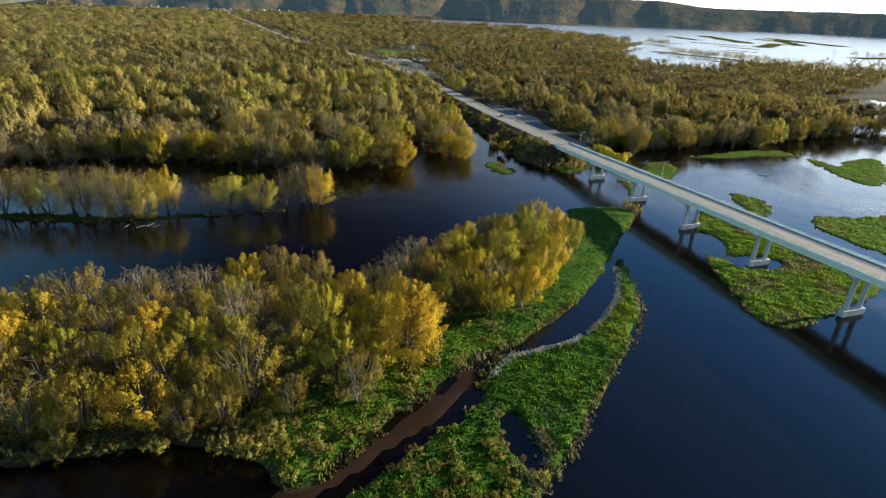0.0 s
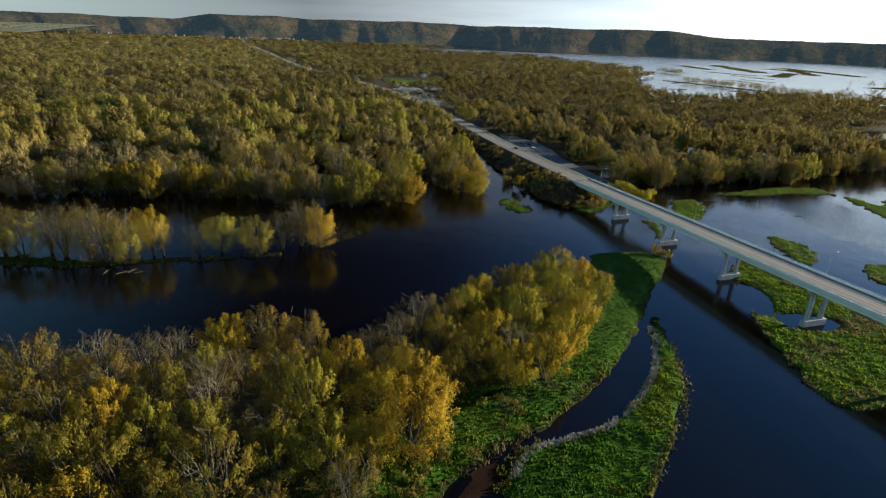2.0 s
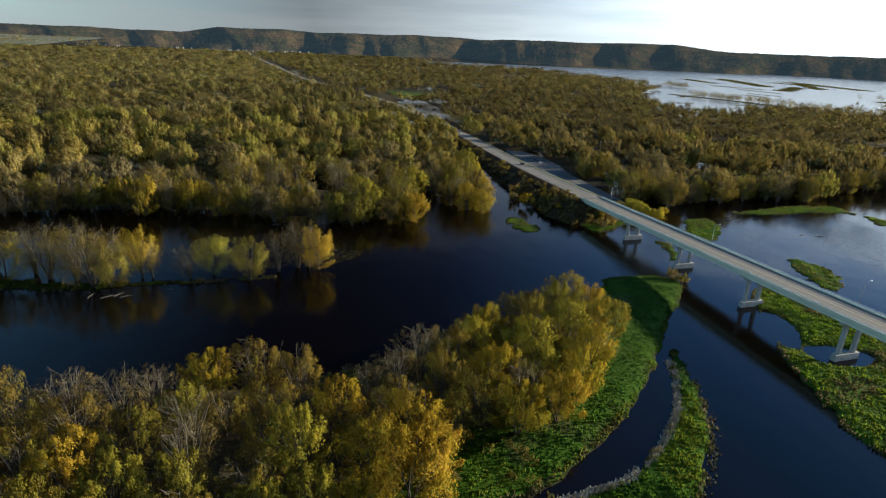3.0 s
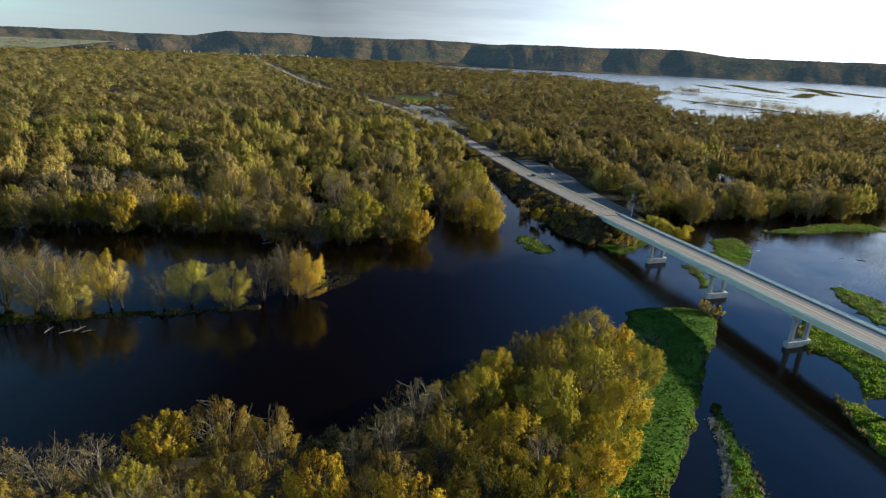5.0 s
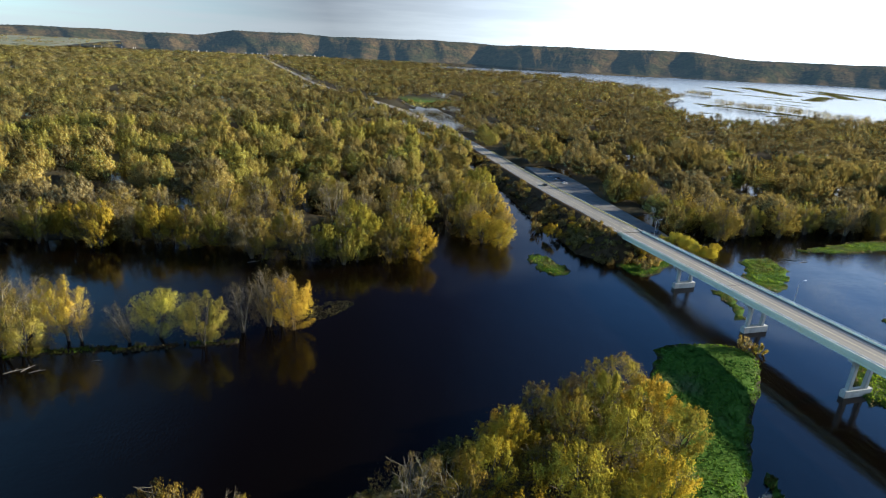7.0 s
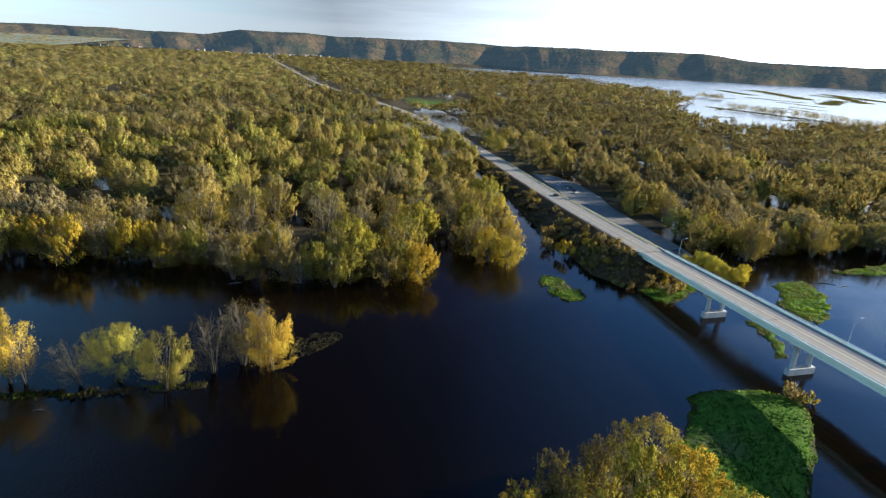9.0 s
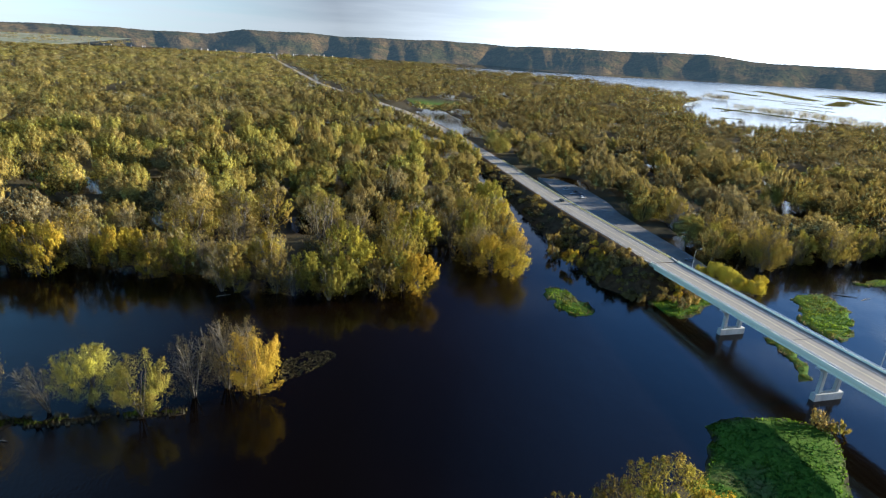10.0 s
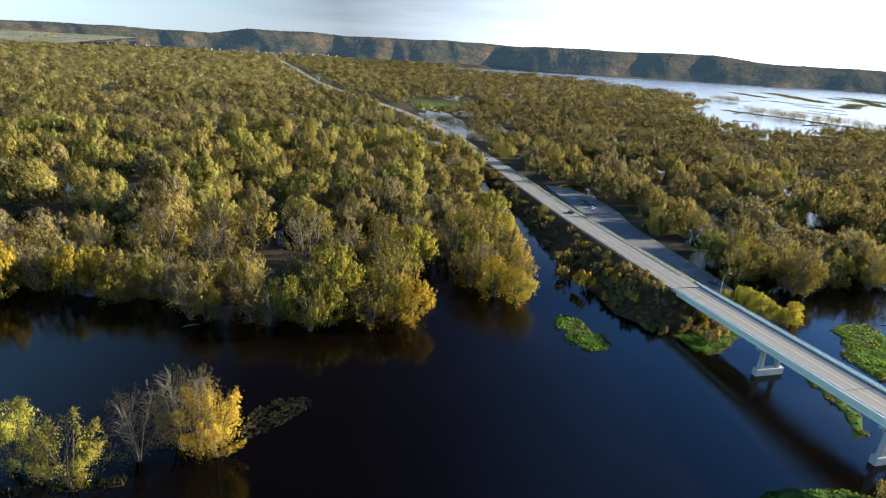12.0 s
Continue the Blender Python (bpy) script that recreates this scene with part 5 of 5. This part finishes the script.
def swept(name, profile, y0, y1, step, mat):
    """A prism along the bridge that follows the deck's grade; profile: closed (x, dz) outline."""
    ys = np.append(np.arange(y0, y1, step), y1)
    P = np.array(profile, dtype=float)
    m = len(P)
    V = np.concatenate([np.stack([BX + P[:, 0], np.full(m, y), deck_z(y) + P[:, 1]], -1) for y in ys])
    bm = bmesh.new()
    vs = [bm.verts.new(v) for v in V]
    for i in range(len(ys) - 1):
        for j in range(m):
            bm.faces.new((vs[i * m + j], vs[i * m + (j + 1) % m], vs[(i + 1) * m + (j + 1) % m], vs[(i + 1) * m + j]))
    bm.faces.new(vs[:m])
    bm.faces.new(vs[-m:][::-1])
    bmesh.ops.recalc_face_normals(bm, faces=bm.faces[:])
    return bm_mesh(name, bm, mat)


Y_S = -39.0 * 9
part("deck", swept("deck", [(-HALF, -0.42), (HALF, -0.42), (HALF, -0.06), (HALF - 0.4, 0.0), (-HALF + 0.4, 0.0), (-HALF, -0.06)], Y_S, Y_N, 13.0, M_DECK), bridge)
for sgn, label in ((-1, "pale concrete parapet"), (1, "pale concrete parapet with a steel rail")):
    pr = [(sgn * (HALF - 0.42), 0.0), (sgn * (HALF - 0.36), 0.12), (sgn * (HALF - 0.20), 0.58), (sgn * (HALF + 0.06), 0.58), (sgn * (HALF + 0.06), -0.5), (sgn * (HALF), -0.5), (sgn * HALF, 0.0)]
    part("parapet", swept("parapet", pr, Y_S, Y_N, 13.0, M_GIRDER), bridge, label)
    for hgt in (0.80, 1.04):
        rl = [(sgn * (HALF - 0.10), hgt - 0.06), (sgn * (HALF + 0.02), hgt - 0.06), (sgn * (HALF + 0.02), hgt + 0.06), (sgn * (HALF - 0.10), hgt + 0.06)]
        part("rail", swept("rail", rl, Y_S, Y_N, 39.0, M_METAL), bridge)
post_me = bm_mesh("rail_post", box_bm(-0.07, 0.07, -0.07, 0.07, 0.56, 1.10, 0.02), M_METAL)
for sgn in (-1, 1):
    for i in range(100):
        y = Y_N - 1 - i * 3.9
        if y > Y_S:
            part("rail_post", post_me, bridge).matrix_basis = pose(BX + sgn * (HALF - 0.05), y, deck_z(y))
for gxo in (-5.2, -2.6, 0.0, 2.6, 5.2):
    web = [(gxo - 0.55, -0.42), (gxo + 0.55, -0.42), (gxo + 0.55, -0.58), (gxo + 0.16, -0.72), (gxo + 0.16, -1.75), (gxo + 0.38, -1.95), (gxo + 0.38, -2.2), (gxo - 0.38, -2.2), (gxo - 0.38, -1.95), (gxo - 0.16, -1.75), (gxo - 0.16, -0.72), (gxo - 0.55, -0.58)]
    part("girder", swept("girder", web, Y_S, Y_N - 0.5, 39.0, M_GIRDER), bridge, "pale grey concrete girder")
for off, wdt, mat in ((-0.16, 0.11, M_YLINE), (0.16, 0.11, M_YLINE), (-3.75, 0.11, M_WLINE), (3.75, 0.11, M_WLINE)):
    part("lane_line", swept("lane_line", [(off - wdt / 2, 0.004), (off + wdt / 2, 0.004), (off + wdt / 2, 0.010), (off - wdt / 2, 0.010)], Y_S, Y_N, 39.0, mat), bridge)
joint_me = bm_mesh("expansion_joint", box_bm(-HALF + 0.45, HALF - 0.45, -0.12, 0.12, 0.002, 0.012), M_TYRE)
for i in range(1, 9, 3):
    part("expansion_joint", joint_me, bridge).matrix_basis = pose(BX, -39.0 * i + 12, deck_z(-39.0 * i + 12))


def pier(y):
    """A plinth in the water, two columns that splay towards the top, and a cap beam with tapered ends."""
    top = deck_z(y) - 2.22
    p = part("pier", bm_mesh("plinth", box_bm(-4.7, 5.4, -0.9, 0.9, -2.0, 2.3, 0.12), M_PIER), bridge, "pale concrete pier with two columns on a plinth")
    p.matrix_basis = pose(BX, y, 0)
    for sgn in (-1, 1):
        bm = bmesh.new()
        ring = []
        for z, cx, hw, hd in ((2.3, 3.0, 0.75, 0.65), (top - 2.6, 3.1, 0.68, 0.62), (top - 0.9, 3.5, 1.05, 0.62)):
            ring.append([bm.verts.new((sgn * cx + a * hw, b * hd, z)) for a, b in ((-1, -0.7), (-0.7, -1), (0.7, -1), (1, -0.7), (1, 0.7), (0.7, 1), (-0.7, 1), (-1, 0.7))])
        for r_a, r_b in zip(ring, ring[1:]):
            for j in range(8):
                bm.faces.new((r_a[j], r_a[(j + 1) % 8], r_b[(j + 1) % 8], r_b[j]))
        bmesh.ops.recalc_face_normals(bm, faces=bm.faces[:])
        part("column", bm_mesh("column", bm, M_PIER), p)
    bm = bmesh.new()
    prof = [(-6.0, top), (6.0, top), (6.0, top - 0.5), (4.6, top - 1.2), (-4.6, top - 1.2), (-6.0, top - 0.5)]
    a = [bm.verts.new((x, -0.72, z)) for x, z in prof]
    b = [bm.verts.new((x, 0.72, z)) for x, z in prof]
    bm.faces.new(a)
    bm.faces.new(b[::-1])
    for j in range(6):
        bm.faces.new((a[j], b[j], b[(j + 1) % 6], a[(j + 1) % 6]))
    bmesh.ops.recalc_face_normals(bm, faces=bm.faces[:])
    part("cap", bm_mesh("cap", bm, M_PIER), p)
    part("ledge", bm_mesh("ledge", box_bm(-3.0, 3.0, -0.35, 0.35, 2.3, 2.75, 0.05), M_PIER), p)


for i in range(0, 10):
    pier(-SPAN * i)
ab = part("abutment", bm_mesh("abutment", box_bm(BX - HALF, BX + HALF, Y_N - 0.6, Y_N + 1.6, 1.0, deck_z(Y_N) - 0.45, 0.08), M_PIER), bridge, "concrete abutment in the road bank")
for sgn in (-1, 1):
    bm = box_bm(-0.25, 0.25, 0, 5.5, 2.0, deck_z(Y_N) + 0.3, 0.05)
    w_ = part("wing_wall", bm_mesh("wing_wall", bm, M_PIER), bridge)
    w_.matrix_basis = pose(BX + sgn * (HALF + 0.1), Y_N, 0, 0, 0, -sgn * 6)


def street_lamp(x, y, z, flip):
    t = thing("street_lamp", "tall galvanised street lamp with a curved arm on the bridge rail", "street lamp", "bridge lamps", (x, y, z))
    pv, pf = tube_arrays([[(0, 0, 0, 0.11), (0, 0, 4, 0.09), (0, 0, 7.2, 0.07)]], 8)
    part("pole", mesh_np("pole", pv, pf, M_METAL, True), t)
    av, af = tube_arrays([[(0, 0, 7.1, 0.06), (flip * 0.4, 0, 7.8, 0.05), (flip * 1.4, 0, 8.15, 0.045), (flip * 2.4, 0, 8.2, 0.04)]], 6)
    part("arm", mesh_np("arm", av, af, M_METAL, True), t)
    part("lamp_head", bm_mesh("lamp_head", box_bm(flip * 2.3 - 0.4, flip * 2.3 + 0.4, -0.16, 0.16, 8.08, 8.26, 0.05), M_METAL), t)
    part("base_plate", bm_mesh("base_plate", box_bm(-0.2, 0.2, -0.2, 0.2, -0.1, 0.12, 0.02), M_METAL), t)


street_lamp(BX + HALF - 0.1, 33, deck_z(33) + 0.78, 1)
street_lamp(BX + HALF - 0.1, -46, deck_z(-46) + 0.78, 1)
street_lamp(BX + HALF - 0.1, -112, deck_z(-112) + 0.78, 1)

# ---- road, bank, lot ----
def loft(name, offsets, mat, lo=0, hi=None, smooth=False):
    """A strip along the road; offsets: (across, height above the road) pairs, or 'ground' heights."""
    R = ROAD[lo:hi]
    T = np.gradient(R[:, :2], axis=0)
    T /= np.linalg.norm(T, axis=1)[:, None]
    Nn = np.stack([T[:, 1], -T[:, 0]], -1)
    V = []
    for a, dz in offsets:
        aa = a(R) if callable(a) else np.full(len(R), a)
        zz = dz(R) if callable(dz) else R[:, 2] + dz
        V.append(np.stack([R[:, 0] + Nn[:, 0] * aa, R[:, 1] + Nn[:, 1] * aa, zz], -1))
    V = np.stack(V, axis=1)
    ni, nj = V.shape[:2]
    ix = np.arange(ni * nj).reshape(ni, nj)
    q = np.stack([ix[:-1, :-1], ix[:-1, 1:], ix[1:, 1:], ix[1:, :-1]], -1).reshape(-1, 4)
    return mesh_np(name, V.reshape(-1, 3), q, mat, smooth)


bank = new("road_bank", loft("road_bank", [(lambda R: -8 - R[:, 2] * 2.0, lambda R: R[:, 2] * 0 - 0.6), (-8.0, -0.10), (-6.4, -0.05), (6.4, -0.05), (8.2, -0.12), (lambda R: 8.2 + R[:, 2] * 1.3, lambda R: R[:, 2] * 0 - 0.6)], M_BANK))
tag_struct(bank, "earth bank carrying the road across the marsh", "road bank")
# a nose of earth that runs down under the bridge end
bm = bmesh.new()
top_r = [bm.verts.new((x, 43.2, 10.1)) for x in (-8.4, -8.2, -5, 5, 7.8, 8.0)]
low_r = [bm.verts.new(v) for v in ((-28.8, 43.2, -0.7), (-21, 32, -0.7), (-9, 26, -0.7), (8, 26, -0.7), (17, 31, -0.7), (21.6, 43.2, -0.7))]
for j in range(5):
    bm.faces.new((top_r[j], low_r[j], low_r[j + 1], top_r[j + 1]))
bmesh.ops.subdivide_edges(bm, edges=bm.edges[:], cuts=5, use_grid_fill=True)
for v in bm.verts:
    v.co += Vector((noise.noise(v.co * 0.3), noise.noise(v.co * 0.3 + Vector((5, 0, 0))), noise.noise(v.co * 0.35 + Vector((0, 9, 0))))) * (0.7 if 0.2 < v.co.z < 9.0 else 0.0)
bmesh.ops.recalc_face_normals(bm, faces=bm.faces[:])
nose = tag_struct(new("bridge_head_bank", bm_mesh("bridge_head_bank", bm, M_BANK)), "earth slope under the end of the bridge", "road bank")
road = tag_struct(new("road", loft("road", [(-6.2, 0.0), (0.0, 0.06), (6.2, 0.0)], M_ROAD)), "straight two-lane tan-grey highway with wide shoulders", "road")
for off, mat in ((-0.15, M_YLINE), (0.15, M_YLINE), (-3.75, M_WLINE), (3.75, M_WLINE)):
    ln = part("lane_line", loft("lane_line", [(off - 0.06, 0.075), (off + 0.06, 0.075)], mat, 0, 60), road)
verge = tag_struct(new("verge", loft("verge", [(6.3, -0.02), (8.2, -0.06), (lambda R: 8.2 + np.clip(R[:, 2] - LOT_Z, 0, 9) * 1.25, lambda R: np.minimum(R[:, 2], LOT_Z + 0.05))], M_VERGE, 0, 26)), "grassy verge between the road and the parking lot", "verge")

bm = bmesh.new()
vt = [bm.verts.new((x, y, LOT_Z)) for x, y in LOT]
vb = [bm.verts.new((x + (x - 34) * 0.06, y, -0.5)) for x, y in LOT]
bm.faces.new(vt)
for j in range(len(LOT)):
    bm.faces.new((vt[j], vb[j], vb[(j + 1) % len(LOT)], vt[(j + 1) % len(LOT)]))
bmesh.ops.recalc_face_normals(bm, faces=bm.faces[:])
lot = tag_struct(new("parking_lot", bm_mesh("parking_lot", bm, M_LOT)), "shaded asphalt parking lot at the boat landing", "parking lot")


def guard_rail(off, y_lo, y_hi):
    t = thing("guard_rail", "galvanised steel guard rail beside the road", "guard rail", "road guard rails")
    R = ROAD[(ROAD[:, 1] >= y_lo) & (ROAD[:, 1] <= y_hi)]
    beam = [[(x + off, y, z + 0.62, 0.14) for x, y, z in R]]
    gv, gf = tube_arrays(beam, 6)
    part("beam", mesh_np("beam", gv, gf, M_METAL), t)
    y = y_lo
    while y < y_hi:
        x, z = float(np.interp(y, ROAD[:, 1], ROAD[:, 0])) + off, float(np.interp(y, ROAD[:, 1], ROAD[:, 2]))
        part("post", GR_POST, t).matrix_basis = pose(x + 0.12, y, z)
        y += 4.0


GR_POST = bm_mesh("post", box_bm(-0.08, 0.08, -0.1, 0.1, -0.5, 0.72), M_BARK)
guard_rail(6.9, 43, 260)
guard_rail(-6.9, 43, 200)


# ---- cars ----
def car(x, y, z, rz, body_mat, label, group):
    t = thing("car", label, "car", group, (x, y, z), rz)
    bm = bmesh.new()
    secs = [(-2.3, 0.45, 0.75, 0.80), (-2.15, 0.35, 0.95, 0.88), (-1.0, 0.32, 1.0, 0.91), (1.0, 0.32, 0.95, 0.91), (2.0, 0.36, 0.82, 0.86), (2.25, 0.45, 0.68, 0.76)]
    rings = [[bm.verts.new((s * w, yy, zz)) for s, zz in ((-1, z0), (-1.0, (z0 + z1) / 2), (-0.93, z1), (0.93, z1), (1.0, (z0 + z1) / 2), (1, z0))] for yy, z0, z1, w in secs]
    for a, b in zip(rings, rings[1:]):
        for j in range(6):
            bm.faces.new((a[j], a[(j + 1) % 6], b[(j + 1) % 6], b[j]))
    bm.faces.new(rings[0])
    bm.faces.new(rings[-1][::-1])
    bmesh.ops.recalc_face_normals(bm, faces=bm.faces[:])
    part("body", bm_mesh("body", bm, body_mat), t)
    bm = bmesh.new()
    lo = [bm.verts.new(v) for v in ((-0.84, -1.9, 0.95), (0.84, -1.9, 0.95), (0.84, 1.0, 0.95), (-0.84, 1.0, 0.95))]
    hi = [bm.verts.new(v) for v in ((-0.66, -1.3, 1.46), (0.66, -1.3, 1.46), (0.66, 0.25, 1.46), (-0.66, 0.25, 1.46))]
    for j in range(4):
        bm.faces.new((lo[j], lo[(j + 1) % 4], hi[(j + 1) % 4], hi[j]))
    bmesh.ops.recalc_face_normals(bm, faces=bm.faces[:])
    part("window_band", bm_mesh("window_band", bm, M_GLASS), t, "dark car windows")
    part("roof", bm_mesh("roof", box_bm(-0.68, 0.68, -1.32, 0.27, 1.45, 1.52, 0.03), body_mat), t)
    for sx in (-0.82, 0.82):
        for sy in (-1.45, 1.45):
            bm = bmesh.new()
            bmesh.ops.create_cone(bm, cap_ends=True, segments=14, radius1=0.33, radius2=0.33, depth=0.24)
            bmesh.ops.rotate(bm, verts=bm.verts[:], matrix=Matrix.Rotation(radians(90), 3, 'Y'))
            bmesh.ops.translate(bm, verts=bm.verts[:], vec=(sx, sy, 0.33))
            part("wheel", bm_mesh("wheel", bm, M_TYRE), t)


P_WHITE, P_BLACK, P_SILVER, P_BLUE = paint("white_car_paint", (0.7, 0.71, 0.73), 0.3), paint("black_car_paint", (0.02, 0.02, 0.022), 0.3), paint("silver_car_paint", (0.45, 0.47, 0.5), 0.3, 0.5), paint("blue_car_paint", (0.05, 0.08, 0.16), 0.3)
for x, y, rz, m_, nm in ((29, 197, -70, P_WHITE, "white"), (32, 190, -72, P_BLACK, "black"), (28.5, 185, -68, P_SILVER, "silver"), (33, 183, -70, P_BLUE, "dark blue"), (30.5, 175, -75, P_WHITE, "white")):
    car(x, y, LOT_Z + 0.01, rz, m_, nm + " car parked on the shaded lot", "parked cars")
car(28, 61.5, LOT_Z + 0.01, 36, P_BLUE, "dark blue car parked near the bridge", "parked cars")
def road_at(y):
    return float(np.interp(y, ROAD[:, 1], ROAD[:, 0])), float(np.interp(y, ROAD[:, 1], ROAD[:, 2]))
car(road_at(148)[0] + 1.9, 148, road_at(148)[1] + 0.07, 0, P_BLACK, "black car driving on the highway", "cars on the road")
car(road_at(312)[0] - 1.9, 312, road_at(312)[1] + 0.07, 180, P_WHITE, "white car driving on the highway", "cars on the road")


# ---- driftwood, far houses and fields ----
def log(x, y, rz, ln, rad):
    bv, bf = tube_arrays([[(-ln / 2, 0, 0.0, rad * 0.8), (-ln * 0.1, ln * 0.04, 0.15, rad), (ln / 2, -ln * 0.03, 0.25, rad * 0.4)], [(0, 0, 0.1, rad * 0.5), (ln * 0.2, ln * 0.14, 0.7, rad * 0.15)]], 6)
    t = new("driftwood_log", mesh_np("driftwood_log", bv, bf, M_LOG, True))
    t.matrix_world = pose(x, y, 0.0, 0, 0, rz)
    tagged(t, "pale driftwood log lying in shallow water", "log", "driftwood")


for x, y, rz, ln, rad in ((-234, -24, 20, 5, 0.16), (-231, -23, 50, 4, 0.14), (-228, -25, 10, 4, 0.14), (-240, -22, 70, 4, 0.13), (-214, -22, -10, 3, 0.12), (76, 22, -25, 9, 0.2), (82, 18, 10, 6, 0.18), (100, -10, 15, 6, 0.18), (108, -14, -20, 5, 0.16), (-258, -160, 40, 9, 0.14), (-250, -165, 65, 7, 0.12), (-176, 52, 8, 5, 0.15)):
    log(x, y, rz, ln, rad)


def house(x, y, s, rz):
    t = thing("house", "small white house at the foot of the bluffs", "house", "far houses", (x, y, 7.0), rz)
    part("wall", bm_mesh("wall", box_bm(-s, s, -s * 0.7, s * 0.7, -10, s * 0.9), M_WHITEWALL), t)
    bm = bmesh.new()
    q = [bm.verts.new(v) for v in ((-s * 1.1, -s * 0.85, s * 0.9), (s * 1.1, -s * 0.85, s * 0.9), (s * 1.1, s * 0.85, s * 0.9), (-s * 1.1, s * 0.85, s * 0.9), (-s * 1.1, 0, s * 1.6), (s * 1.1, 0, s * 1.6))]
    for f_ in ((0, 1, 5, 4), (2, 3, 4, 5), (0, 4, 3), (1, 2, 5), (0, 3, 2, 1)):
        bm.faces.new([q[i] for i in f_])
    bmesh.ops.recalc_face_normals(bm, faces=bm.faces[:])
    part("roof", bm_mesh("roof", bm, M_ROOF), t)


rh = np.random.default_rng(5)
for i in range(46):
    a = rh.uniform(-9.5, 2.5) if i < 34 else rh.uniform(-22, -9)
    rad = float(np.interp(a, *np.array(BASE_R).T)) - rh.uniform(10, 90)
    house(EYE0[0] + rad * math.sin(radians(a)), EYE0[1] + rad * math.cos(radians(a)), rh.uniform(2.2, 3.8), rh.uniform(0, 180))

bm = bmesh.new()
rows_ = []
for a in np.linspace(-60, -15, 16):
    r_in = 3480 + 900 * float(step01(a, -21, -15))
    rows_.append([bm.verts.new((EYE0[0] + r * math.sin(radians(a)), EYE0[1] + r * math.cos(radians(a)), float(np.interp(r, (3480, 3950, 4420), (3, 24, 48))))) for r in (r_in, (r_in + 4420) / 2, 4420)])
for p_, q_ in zip(rows_, rows_[1:]):
    for j in range(2):
        bm.faces.new((p_[j], p_[j + 1], q_[j + 1], q_[j]))
bmesh.ops.recalc_face_normals(bm, faces=bm.faces[:])
tag_struct(new("farm_fields", bm_mesh("farm_fields", bm, M_FIELD)), "pale harvested fields before the far hills", "field")
# low reed bars in the lake
lx, ly = [], []
for x0, y0, x1, y1, wd in ((1395, 1702, 1322, 1468, 34), (1640, 1790, 1429, 1345, 50), (1750, 1621, 1700, 1420, 34), (1808, 1557, 1565, 1253, 38), (1551, 1330, 1290, 1140, 36), (1031, 1262, 1074, 1245, 8), (700, 862, 843, 944, 7),
                           (500, 806, 570, 784, 12), (740, 930, 795, 745, 20), (785, 745, 825, 620, 20), (585, 728, 622, 716, 7), (700, 690, 760, 700, 6), (1147, 1160, 1172, 1040, 12), (1040, 1010, 1060, 930, 9), (960, 980, 985, 900, 8), (1240, 800, 1420, 800, 34), (1190, 1330, 1250, 1180, 14), (1900, 1700, 1750, 1250, 50), (1420, 800, 1900, 860, 40)):
    ln = math.hypot(x1 - x0, y1 - y0)
    for _ in range(int(ln * wd / 9)):
        u, v = rh.uniform(-0.04, 1.04), rh.normal(0, 0.33) * wd
        lx.append(x0 + u * (x1 - x0) - v * (y1 - y0) / ln)
        ly.append(y0 + u * (y1 - y0) + v * (x1 - x0) / ln)
lx, ly = np.array(lx), np.array(ly)
tufts("lake_reeds", "low brown-green reed bars in the bright lake", "reeds", lx, ly, np.zeros(len(lx)), rh.uniform(0.8, 1.6, len(lx)), rh.uniform(3, 6, len(lx)), np.full(len(lx), 0.78), 4, rh, M_GRASS)

# hedgerows and copses on the fields
ha, hr = rh.uniform(-34, -15, 110), rh.uniform(3700, 4380, 110)
ha, hr = np.repeat(ha, 5) + rh.normal(0, 0.25, 550), np.repeat(hr, 5) + rh.normal(0, 12, 550)
massed("field_copses", "dark copses and hedgerows between the far fields", EYE0[0] + hr * np.sin(np.radians(ha)), EYE0[1] + hr * np.cos(np.radians(ha)), rh.uniform(9, 16, 550), rh.uniform(7, 13, 550), np.full(550, 0.28), unit_crowns(4, 40, 4.0, 660, 0.3, False, 10, 0.25), np.interp(hr, (3480, 3950, 4420), (3, 24, 48)) - 1)
